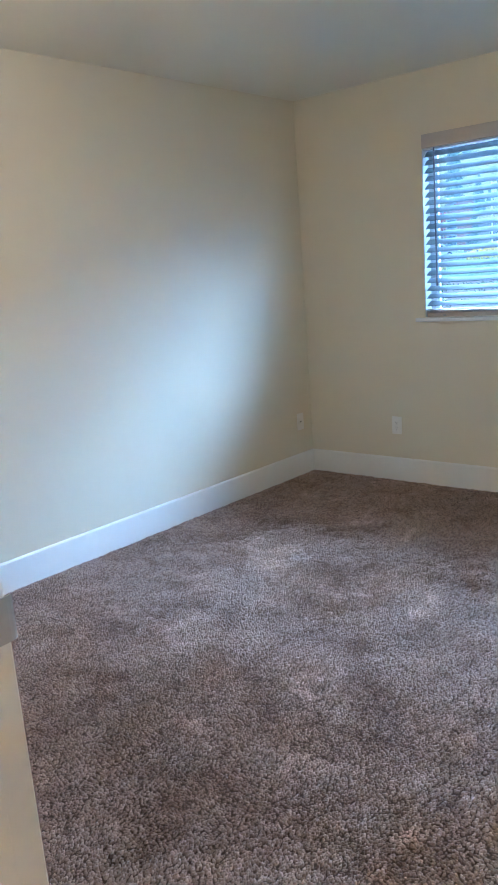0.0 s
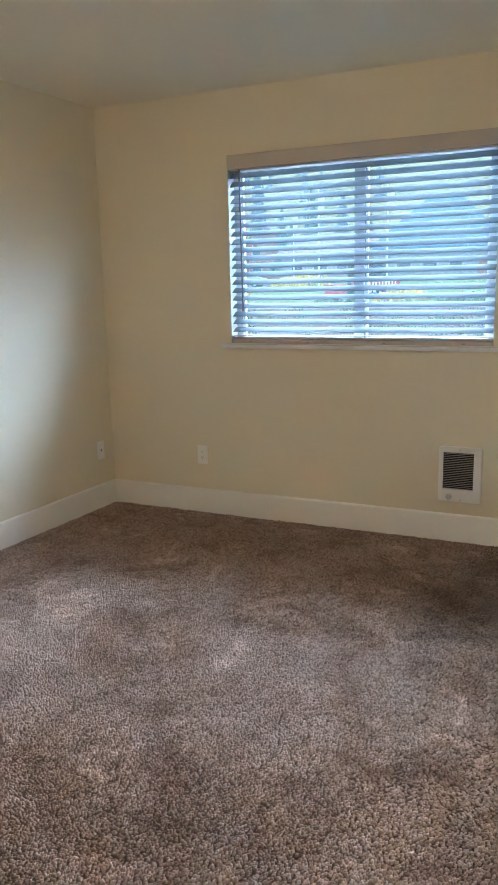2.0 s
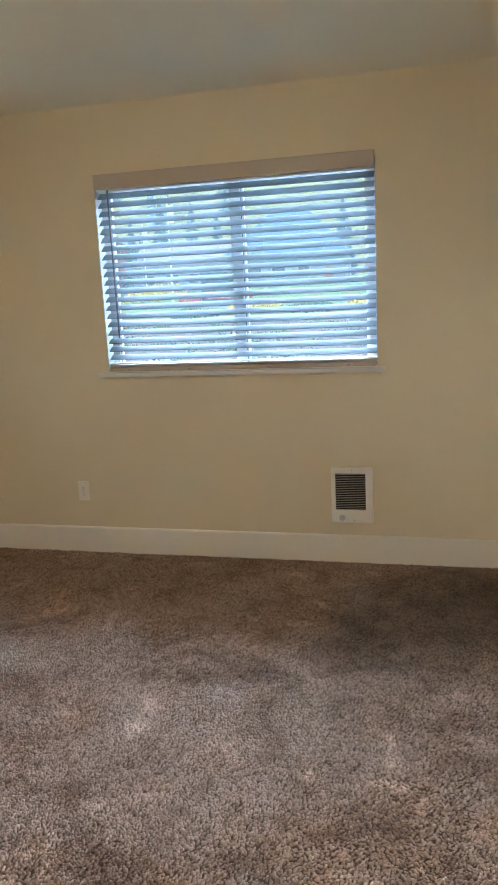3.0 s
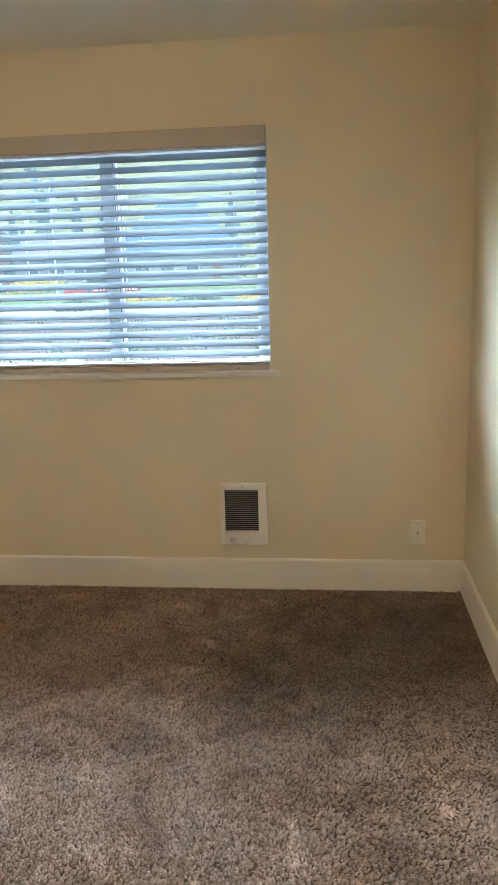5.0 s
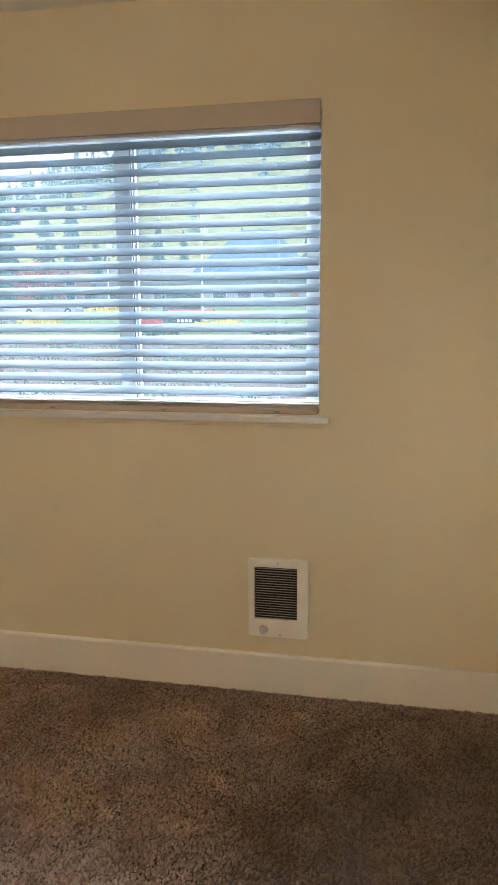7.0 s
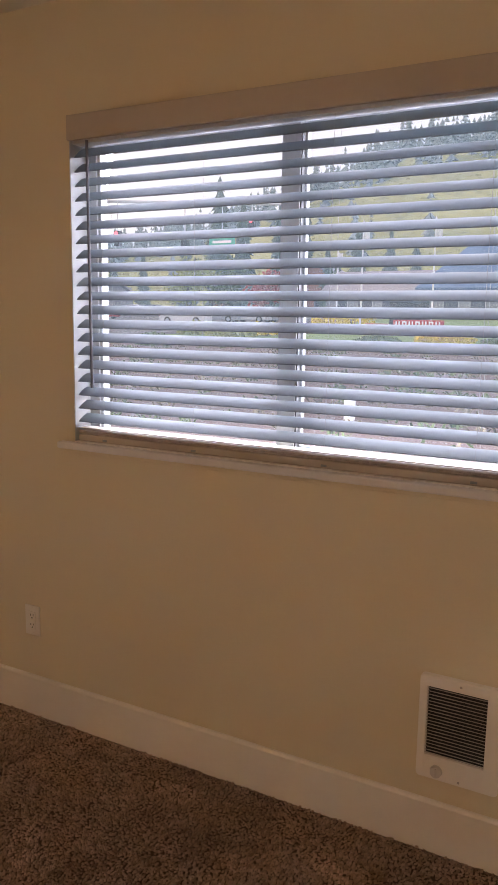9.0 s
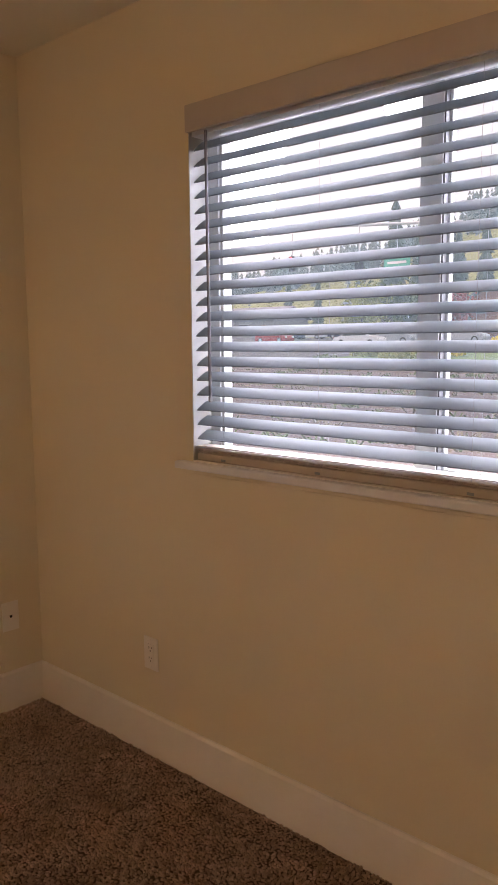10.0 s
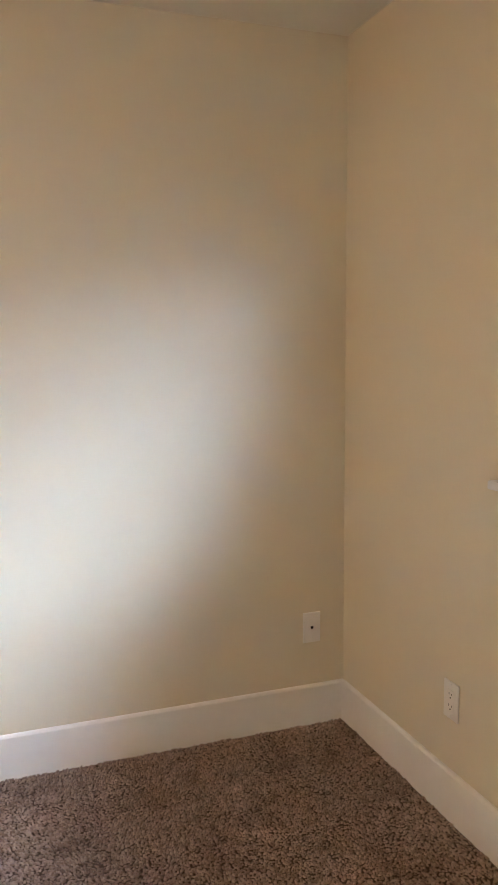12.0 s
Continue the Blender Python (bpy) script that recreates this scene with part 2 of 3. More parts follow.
struct("hall_wall_west", boxes((HX0 - 0.1, HX0, HY, -D - T, -0.6, H)), WALL, "plain cream painted hall wall", "wall")
struct("hall_wall_east", boxes((HX1, HX1 + 0.1, HY, -D - T, -0.6, H)), WALL, "plain cream painted hall wall", "wall")
struct("hall_wall_south", boxes((HX0 - 0.1, HX1 + 0.1, HY - 0.1, HY, -0.6, H)), WALL, "plain cream painted hall wall", "wall")
struct("hall_ceiling", boxes((HX0 - 0.1, HX1 + 0.1, HY - 0.1, -D - T, H, H + 0.1)), CEIL, "off-white hall ceiling", "ceiling")
floor = struct("floor", boxes((-2 * T, W + T, -D, T, -0.6, -0.007), (HX0 - 0.1, HX1 + 0.1, HY - 0.1, -D, -0.6, -0.007)),
               BACKING, "subfloor under wall to wall carpet", "floor")


def baseboard(name, length, m):
    """A flat board with an eased top edge; its back lies on y = 0 and it faces -y."""
    t, h = 0.014, 0.147
    ob = struct(name, prism([(0, -0.012), (0, h), (-0.006, h), (-0.010, h - 0.002), (-t, h - 0.008), (-t, -0.012)], 0, length), TRIM,
                "tall flat white painted baseboard", "baseboard")
    ob.matrix_world = m


baseboard("baseboard_north", W - 0.028, pose(0.014, 0, 0))
baseboard("baseboard_west", D, pose(-SKEW * D, -D, 0, 0, 0, 90 - math.degrees(math.atan(SKEW))))
baseboard("baseboard_east", D, pose(W, 0, 0, 0, 0, -90))
baseboard("baseboard_south", DX0 - 0.08 + 0.1, pose(DX0 - 0.08, -D, 0, 0, 0, 180))


# ---- carpet pile ----
def value_noise(px, py, cell, rng):
    """Smooth random heights, -1 to 1, over patches about one cell wide."""
    u, v = (px - px.min()) / cell, (py - py.min()) / cell
    i, j = u.astype(int), v.astype(int)
    f, g = u - i, v - j
    f, g = f * f * (3 - 2 * f), g * g * (3 - 2 * g)
    q = rng.uniform(-1, 1, (i.max() + 2, j.max() + 2))
    return (q[i, j] * (1 - f) + q[i + 1, j] * f) * (1 - g) + (q[i, j + 1] * (1 - f) + q[i + 1, j + 1] * f) * g


def carpet_pile(x0, x1, y0, y1, step, seed):
    rng = np.random.default_rng(seed)
    gx, gy = np.meshgrid(np.arange(x0, x1, step), np.arange(y0, y1, step))
    n = gx.size
    px = gx.ravel() + rng.uniform(-0.6, 0.6, n) * step
    py = gy.ravel() + rng.uniform(-0.6, 0.6, n) * step
    inside = (px > SKEW * py + 0.014) & (px < x1) & (py > y0) & (py < y1)
    px, py = px[inside], py[inside]
    n = px.size
    # the nap leans one way in broad swathes, as feet and a vacuum leave it, and clumps into twists
    swathe = value_noise(px, py, 0.45, rng) + 0.6 * value_noise(px, py, 0.16, rng)
    clump = value_noise(px, py, 0.022, rng)
    lean = 2.2 * swathe + 1.6 * value_noise(px, py, 0.03, rng) + rng.normal(0, 0.7, n)
    amount = rng.uniform(0.001, 0.005, n)
    top = -0.0025 + 0.0026 * clump + 0.0008 * swathe + rng.uniform(-0.002, 0.002, n)
    wide = step * rng.uniform(0.62, 0.95, n)
    turn = rng.uniform(0, 2 * np.pi, n)
    co = np.empty((n, 8, 3))
    for k in range(4):
        a = turn + k * np.pi / 2
        co[:, k, 0], co[:, k, 1], co[:, k, 2] = px + wide * np.cos(a), py + wide * np.sin(a), -0.0095
        r = wide * 0.62
        co[:, k + 4, 0] = px + r * np.cos(a) + amount * np.cos(lean)
        co[:, k + 4, 1] = py + r * np.sin(a) + amount * np.sin(lean)
        co[:, k + 4, 2] = top + 0.0012 * np.cos(a - lean)
    base = (np.arange(n) * 8)[:, None]
    quads = np.concatenate([base + np.array(t) for t in ((0, 1, 5, 4), (1, 2, 6, 5), (2, 3, 7, 6), (3, 0, 4, 7), (4, 5, 6, 7))], axis=1).reshape(-1, 4)
    me = bpy.data.meshes.new("carpet_pile")
    me.vertices.add(n * 8)
    me.vertices.foreach_set("co", co.ravel())
    me.loops.add(quads.size)
    me.loops.foreach_set("vertex_index", quads.ravel().astype(np.int32))
    me.polygons.add(len(quads))
    me.polygons.foreach_set("loop_start", np.arange(0, quads.size, 4, dtype=np.int32))
    me.polygons.foreach_set("use_smooth", np.ones(len(quads), dtype=bool))
    me.update(calc_edges=True)
    me.materials.append(CARPET)
    return me


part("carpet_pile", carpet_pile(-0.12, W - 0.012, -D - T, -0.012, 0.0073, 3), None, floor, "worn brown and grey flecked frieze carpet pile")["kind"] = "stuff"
part("hall_carpet_pile", carpet_pile(HX0, HX1, HY, -D - T, 0.013, 4), None, floor, "brown flecked hall carpet pile")["kind"] = "stuff"

# ---- doorway ----
door = thing("door_1", "white painted door frame with a satin strike plate", "door frame", (DX0, -D - T, 0), kind="structure")


def door_part(name, bm, material, label=""):
    bmesh.ops.translate(bm, verts=bm.verts[:], vec=(-DX0, D + T, 0))
    return part(name, bm, material, door, label)


Y0, Y1 = -D - T - 0.004, -D + 0.004
door_part("jamb", boxes((DX0 - 0.02, DX0, Y0, Y1, -0.012, DZ + 0.02)), TRIM)
door_part("jamb", boxes((DX1, DX1 + 0.02, Y0, Y1, -0.012, DZ + 0.02)), TRIM)
door_part("head_jamb", boxes((DX0, DX1, Y0, Y1, DZ, DZ + 0.02)), TRIM)
door_part("door_stop", rounded(DX0, DX0 + 0.011, -D - 0.075, -D - 0.04, -0.012, DZ, 0.002), TRIM)
door_part("door_stop", rounded(DX1 - 0.011, DX1, -D - 0.075, -D - 0.04, -0.012, DZ, 0.002), TRIM)
for y0, y1 in ((-D - T - 0.016, -D - T - 0.001), (-D + 0.001, -D + 0.016)):
    door_part("casing", rounded(DX0 - 0.062, DX0 - 0.005, y0, y1, -0.012, DZ + 0.005, 0.004), TRIM)
    door_part("casing", rounded(DX1 + 0.005, DX1 + 0.062, y0, y1, -0.012, DZ + 0.005, 0.004), TRIM)
    door_part("head_casing", rounded(DX0 - 0.062, DX1 + 0.062, y0, y1, DZ + 0.006, DZ + 0.063, 0.004), TRIM)
# the strike plate, its lip curled round the edge of the jamb into the room
lip = [(0.0032, -0.034), (0.0032, 0.004), (0.0026, 0.012), (0.0008, 0.019), (-0.0022, 0.024), (-0.0036, 0.0225), (-0.0010, 0.0175), (0.0008, 0.011), (0.0007, 0.004), (0.0007, -0.034)]
strike = door_part("strike_plate", prism([(DX0 + x, -D + y) for x, y in lip], 0.923, 0.989, "z"), NICKEL, "satin nickel strike plate")
part("latch_hole", boxes((0.0024, 0.0038, T - 0.024, T - 0.006, 0.941, 0.971)), DARK, strike)
for z in (0.931, 0.981):
    part("screw", tube((0.002, T - 0.015, z), (0.0044, T - 0.015, z), 0.0034), NICKEL, strike)

# ---- ceiling lamps ----
FROST = glow("frosted_lamp_glass", (1.0, 0.86, 0.66), 0.5)


def ceiling_lamp(x, y, watts, label):
    lamp = thing("ceiling_lamp", label, "lamp", (x, y, H), "flush ceiling lamps")
    part("base", tube((0, 0, -0.02), (0, 0, 0), 0.15, seg=32), NICKEL, lamp)
    dome = bmesh.new()
    bmesh.ops.create_uvsphere(dome, u_segments=24, v_segments=10, radius=0.14, matrix=Matrix.Translation((0, 0, -0.02)) @ Matrix.Diagonal((1, 1, 0.45, 1)))
    part("shade", dome, FROST, lamp, "frosted glass bowl", True)
    d = bpy.data.lights.new("bulb", "POINT")
    d.shadow_soft_size, d.energy, d.color = 0.07, watts, (1.0, 0.79, 0.55)
    new("bulb", d).location = (x, y, H - 0.19)


ceiling_lamp(1.2, -2.9, ROOM_WATTS, "round frosted bedroom ceiling lamp, lit warm")
ceiling_lamp(2.0, -4.95, HALL_WATTS, "round frosted hall ceiling lamp, lit warm")

# ---- window ----
win = thing("window_1", "white vinyl sliding window, two panes, closed", "window", ((WX0 + WX1) / 2, 0.11, WZ0), kind="structure")


def at_window(bm):
    bmesh.ops.translate(bm, verts=bm.verts[:], vec=(-(WX0 + WX1) / 2, -0.11, -WZ0))
    return bm


FY0, FY1 = 0.080, 0.136
MX0, MX1 = 1.609, 1.679
fr = part("window_frame", at_window(boxes(
    (WX0, 0.932, FY0, FY1, WZ0, WZ1), (2.322, WX1, FY0, FY1, WZ0, WZ1), (0.932, 2.322, FY0, FY1, WZ0, WZ0 + 0.022), (0.932, 2.322, FY0, FY1, WZ1 - 0.030, WZ1))), VINYL, win)


def sash(x0, x1, y0, y1, left, right, z0=WZ0 + 0.022, z1=WZ1 - 0.030):
    s = part("sash", at_window(boxes(
        (x0, x0 + left, y0, y1, z0, z1), (x1 - right, x1, y0, y1, z0, z1), (x0 + left, x1 - right, y0, y1, z0, z0 + 0.022), (x0 + left, x1 - right, y0, y1, z1 - 0.022, z1))), VINYL, win)
    ym = (y0 + y1) / 2
    pane = part("pane", at_window(boxes((x0 + left - 0.004, x1 - right + 0.004, ym - 0.002, ym + 0.002, z0 + 0.018, z1 - 0.018))), GLASS, s, "clear glass pane with added haze")
    pane.visible_shadow = False
    return s


sash(0.933, MX1 - 0.012, 0.086, 0.106, 0.012, 0.058)
sash(MX0 + 0.012, 2.321, 0.110, 0.130, 0.058, 0.012)
# grey strip added to cover the bright gap where the sashes meet
part("sash_strip", at_window(boxes((MX1 - 0.0115, MX1 - 0.0075, 0.090, 0.1095, WZ0 + 0.03, WZ1 - 0.06))), SASH_STRIP, win)
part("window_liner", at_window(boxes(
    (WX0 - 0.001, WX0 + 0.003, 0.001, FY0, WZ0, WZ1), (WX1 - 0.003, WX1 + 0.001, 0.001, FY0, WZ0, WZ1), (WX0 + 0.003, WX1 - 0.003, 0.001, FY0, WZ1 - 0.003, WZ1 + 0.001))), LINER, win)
sill = struct("window_sill", rounded(0.836, 2.408, -0.032, 0.0, 1.022, 1.045, 0.004), SILL_PAINT, "off-white painted window stool with horns", "window sill")
struct("sill_board", boxes((WX0 + 0.003, WX1 - 0.003, -0.004, FY0, 1.040, 1.0475)), TRIM, "white painted window stool inside the opening", "window sill")
struct("sill_apron", rounded(0.860, 2.385, -0.010, 0.0, 1.006, 1.022, 0.003), WALL, "thin cream painted strip under the sill", "trim")

# ---- blind ----
blind = thing("window_blind", "white two inch faux wood blind, lowered, slats tilted open", "blind", ((WX0 + WX1) / 2, 0.035, WZ0 + 0.0035))
BO = Vector(blind.location)


def at_blind(bm):
    bmesh.ops.translate(bm, verts=bm.verts[:], vec=-BO)
    return bm


BX0, BX1 = WX0 + 0.008, WX1 - 0.008
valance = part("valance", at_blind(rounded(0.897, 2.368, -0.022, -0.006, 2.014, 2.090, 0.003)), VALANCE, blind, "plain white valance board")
part("valance_return", at_blind(boxes((2.359, 2.368, -0.0058, -0.001, 2.018, 2.088))), TRIM, valance)
part("valance_return", at_blind(boxes((0.897, 0.906, -0.0058, -0.001, 2.018, 2.088))), TRIM, valance)
part("head_rail", at_blind(boxes((BX0, BX1, 0.008, 0.062, 2.008, 2.054))), VINYL, blind)
# one slat: 50 mm wide, a slight crown, room edge down
outline = []
for side in (1, -1):
    for i in range(7):
        u = (i / 6 - 0.5) * side
        outline.append((u * 0.050, 0.0035 * (0.25 - u * u) * 2 + side * 0.0016))
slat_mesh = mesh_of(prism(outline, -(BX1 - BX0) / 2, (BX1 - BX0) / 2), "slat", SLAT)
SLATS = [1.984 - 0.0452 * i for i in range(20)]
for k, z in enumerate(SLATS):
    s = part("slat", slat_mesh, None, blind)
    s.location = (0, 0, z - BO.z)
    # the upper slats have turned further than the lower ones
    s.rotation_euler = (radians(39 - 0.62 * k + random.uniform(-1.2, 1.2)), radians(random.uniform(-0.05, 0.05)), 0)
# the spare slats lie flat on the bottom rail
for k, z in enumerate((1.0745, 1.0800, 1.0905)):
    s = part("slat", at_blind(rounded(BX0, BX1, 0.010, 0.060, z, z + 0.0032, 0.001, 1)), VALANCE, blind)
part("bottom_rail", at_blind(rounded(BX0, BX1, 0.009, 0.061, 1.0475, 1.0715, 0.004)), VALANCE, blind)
for x in (1.01, 1.36, 1.80, 2.22):
    for y in (0.011, 0.059):
        part("ladder_cord", at_blind(tube((x, y, 1.062), (x, y, 2.02), 0.00045, seg=4)), CORD, blind)
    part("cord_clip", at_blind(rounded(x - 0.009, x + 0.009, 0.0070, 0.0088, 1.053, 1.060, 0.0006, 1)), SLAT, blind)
wand = part("tilt_wand", at_blind(tube((0.966, -0.004, 2.012), (0.973, -0.006, 1.247), 0.0045, 0.005, 8)), WAND, blind, "slim grey plastic tilt wand")
part("wand_tip", at_blind(tube((0.973, -0.006, 1.247), (0.973, -0.006, 1.232), 0.006, 0.005, 8)), WAND, wand)

# ---- wall heater ----
heater = thing("wall_heater", "white enamelled electric wall heater with dark louvred grille", "heater", (2.2275, 0, 0.369))
HW, HH, HT = 0.222, 0.300, 0.020
gx0, gx1, gz0, gz1 = -HW / 2 + 0.022, HW / 2 - 0.040, -HH / 2 + 0.068, HH / 2 - 0.032
bm = boxes((-HW / 2, gx0, -HT, -0.001, -HH / 2, HH / 2), (gx1, HW / 2, -HT, -0.001, -HH / 2, HH / 2), (gx0, gx1, -HT, -0.001, -HH / 2, gz0), (gx0, gx1, -HT, -0.001, gz1, HH / 2))
bmesh.ops.remove_doubles(bm, verts=bm.verts[:], dist=0.0001)
bmesh.ops.delete(bm, geom=[f for f in bm.faces if f.calc_center_median().y > -HT + 0.001 and f.calc_center_median().y < -0.0015 and abs(f.calc_center_median().x) < HW / 2 - 0.001 and abs(f.calc_center_median().z) < HH / 2 - 0.001 and not (gx0 - 1e-4 < f.calc_center_median().x < gx1 + 1e-4 and gz0 - 1e-4 < f.calc_center_median().z < gz1 + 1e-4)], context="FACES_ONLY")
corner = [e for e in bm.edges if abs(e.verts[0].co.y - e.verts[1].co.y) > 0.01 and all(abs(abs(v.co.x) - HW / 2) < 1e-4 and abs(abs(v.co.z) - HH / 2) < 1e-4 for v in e.verts)]
bmesh.ops.bevel(bm, geom=corner, offset=0.012, segments=4, affect="EDGES", profile=0.5)
front = [e for e in bm.edges if all(v.co.y < -HT + 1e-4 for v in e.verts) and len(e.link_faces) == 2 and any(abs(f.normal.y) < 0.3 for f in e.link_faces)]
bmesh.ops.bevel(bm, geom=front, offset=0.003, segments=2, affect="EDGES", profile=0.5)
cover = part("cover", bm, ENAMEL, heater, "white enamelled steel cover")
part("cavity_sheet", boxes((gx0, gx1, -0.004, -0.0015, gz0, gz1)), DARK, heater, "near-black sheet painting the shade behind the louvres")
LN = 21
louvre_mesh = mesh_of(boxes((gx0 + 0.0005, gx1 - 0.0005, -0.0022, 0.0022, -0.0009, 0.0009)), "louvre", LOUVRE)
for i in range(LN):
    lv = part("louvre", louvre_mesh, None, heater)
    lv.location = (0, -HT + 0.004, gz0 + (i + 0.5) * (gz1 - gz0) / LN)
    lv.rotation_euler = (radians(-35), 0, 0)
kx, kz = -HW / 2 + 0.058, -HH / 2 + 0.028
knob = part("thermostat_knob", tube((kx, -HT - 0.012, kz), (kx, -HT - 0.0002, kz), 0.015, 0.017, 24), KNOB, heater, "white thermostat knob")
part("knob_grip", rounded(kx - 0.002, kx + 0.002, -HT - 0.017, -HT - 0.0115, kz - 0.013, kz + 0.013, 0.001, 1), KNOB, knob)
for sx, sz in ((0.0, HH / 2 - 0.014), (0.008, -HH / 2 + 0.012)):
    part("screw", tube((sx, -HT - 0.0015, sz), (sx, -HT - 0.0001, sz), 0.0035, seg=10), NICKEL, heater)


# ---- outlets: built facing -y, back on y = 0 ----
def wall_plate(name, label, category, m):
    ob = thing(name, label, category)
    ob.matrix_world = m
    return ob, part("cover_plate", rounded(-0.035, 0.035, -0.0055, -0.0004, -0.0575, 0.0575, 0.0025, 2), PLATE, ob)


def screw(ob, x, z, material=PLATE):
    part("screw", tube((x, -0.0066, z), (x, -0.0054, z), 0.003, seg=10), material, ob)


recept, _ = wall_plate("power_outlet", "white duplex power outlet on the cream wall", "outlet", pose(0.671, 0, 0.361))
face = part("receptacle", rounded(-0.0165, 0.0165, -0.0072, -0.0050, -0.0335, 0.0335, 0.0008, 1), PLATE, recept)
for z in (-0.018, 0.018):
    for x, h in ((-0.0065, 0.0075), (0.0065, 0.006)):
        part("slot", boxes((x - 0.0011, x + 0.0011, -0.0076, -0.0070, z - h / 2 + 0.003, z + h / 2 + 0.003)), DARK, face)
    part("ground_hole", tube((0, -0.0076, z - 0.008), (0, -0.0070, z - 0.008), 0.0026, seg=10), DARK, face)
for z in (-0.048, 0.048):
    screw(recept, 0, z)

jack, _ = wall_plate("phone_jack", "white wall plate with one dark phone socket", "outlet", pose(-0.132 * SKEW, -0.132, 0.367, 0, 0, 90 - math.degrees(math.atan(SKEW))))
part("socket_frame", rounded(-0.008, 0.008, -0.0070, -0.0050, -0.008, 0.008, 0.0008, 1), PLATE, jack)
part("socket", prism([(-0.0055, 0.005), (0.0055, 0.005), (0.0055, -0.002), (0.002, -0.0055), (-0.002, -0.0055), (-0.0055, -0.002)], -0.0076, -0.0068, "y"), DARK, jack)
for z in (-0.042, 0.042):
    screw(jack, 0, z)

coax, _ = wall_plate("coax_outlet", "white wall plate with a metal coaxial connector", "outlet", pose(3.035, 0, 0.283))
part("connector_nut", tube((0, -0.010, 0), (0, -0.005, 0), 0.0062, seg=6), NICKEL, coax)
part("connector", tube((0, -0.016, 0), (0, -0.0095, 0), 0.0046, seg=12), NICKEL, coax)
part("connector_core", tube((0, -0.0166, 0), (0, -0.0158, 0), 0.0028, seg=8), DARK, coax)
for z in (-0.042, 0.042):
    screw(coax, 0, z, NICKEL)

# ---- outdoors ----
GRASS = surface("lawn_grass", (0.10, 0.19, 0.045), 0.9, var=0.3, scale=0.4, grain=12, bump=0.4, depth=0.05)
MULCH = surface("bark_mulch_red", (0.10, 0.056, 0.045), 0.95, var=0.35, scale=0.8, grain=14, bump=0.6, depth=0.06)
ASPHALT = surface("asphalt", (0.060, 0.060, 0.063), 0.85, var=0.2, scale=0.3, grain=20, bump=0.2)
CONCRETE = surface("concrete_kerb", (0.38, 0.37, 0.35), 0.85, var=0.15, scale=1, grain=20)
HILL = surface("autumn_hillside", (0.25, 0.265, 0.10), 0.95, var=0.35, scale=0.03, grain=0.25, bump=0.3, depth=0.5)
FIR = surface("fir_needles", (0.075, 0.115, 0.085), 0.9, var=0.25, scale=0.3, grain=4, per="island", per_amount=0.25)
# distance haze is mixed into this pale blue-green base colour
FAR_FIR = surface("conifers_hazed", (0.20, 0.265, 0.255), 0.95, var=0.15, scale=0.05, grain=1, per="island", per_amount=0.15)
STRAW = surface("dry_grass_straw", (0.20, 0.16, 0.10), 0.9, var=0.2, scale=1, grain=8, per="island", per_amount=0.3)
LEAF_Y = surface("yellow_green_leaves", (0.30, 0.32, 0.08), 0.8, var=0.2, scale=1, grain=8, per="island", per_amount=0.35)
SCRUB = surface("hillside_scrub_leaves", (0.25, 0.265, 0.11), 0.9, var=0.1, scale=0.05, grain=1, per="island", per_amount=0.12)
LEAF_G = surface("green_leaves", (0.09, 0.14, 0.045), 0.8, var=0.2, scale=1, grain=8, per="island", per_amount=0.35)
LEAF_R = surface("red_leaves", (0.42, 0.07, 0.05), 0.8, var=0.2, scale=1, grain=8, per="island", per_amount=0.3)
FLOWER = surface("yellow_flowers", (0.70, 0.52, 0.05), 0.8, var=0.2, scale=2, grain=10, per="island", per_amount=0.3)
BARK = surface("tree_bark", (0.11, 0.085, 0.065), 0.95, var=0.3, scale=2, grain=15, bump=0.5, depth=0.02)
STEEL = surface("galvanised_steel", (0.58, 0.62, 0.66), 0.5, metal=0.2, var=0.1)
SIGN_BLACK = surface("sign_black", (0.02, 0.02, 0.022), 0.4, var=0.1)
SIGN_RED = surface("sign_red", (0.55, 0.03, 0.035), 0.4, var=0.06)
SIGN_WHITE = surface("sign_white", (0.80, 0.80, 0.80), 0.5, var=0.04)
SIGN_GREEN = surface("street_sign_green", (0.01, 0.45, 0.32), 0.4, var=0.05)
ROOF_BLUE = surface("blue_metal_roof", (0.065, 0.145, 0.26), 0.6, var=0.12, scale=0.5, grain=6)
ROOF_GREY = surface("grey_shingle_roof", (0.25, 0.235, 0.25), 0.85, var=0.15, scale=0.5, grain=8)
BRICK = surface("red_brick_wall", (0.36, 0.15, 0.10), 0.85, var=0.15, scale=0.6, grain=10)
SIDING = surface("pale_siding", (0.26, 0.26, 0.265), 0.7, var=0.08, scale=0.5, grain=6)
FENCE_W = surface("grey_fence_wood", (0.42, 0.40, 0.38), 0.8, var=0.15, scale=1, grain=10)
CARGLASS = surface("dark_car_glass", (0.02, 0.025, 0.03), 0.1, var=0.02, bump=0)
# base colour greyed to paint in sky reflected by the house panes
HOUSEGLASS = surface("house_window_glass", (0.10, 0.11, 0.13), 0.08, var=0.05, bump=0)
RUBBER = surface("tyre_rubber", (0.02, 0.02, 0.02), 0.8, bump=0)
CAR_WHITE = surface("car_paint_white", (0.72, 0.73, 0.74), 0.25, var=0.03, bump=0)
CAR_SILVER = surface("car_paint_silver", (0.42, 0.44, 0.46), 0.3, metal=0.4, var=0.03, bump=0)
CAR_RED = surface("car_paint_red", (0.45, 0.03, 0.03), 0.25, var=0.03, bump=0)
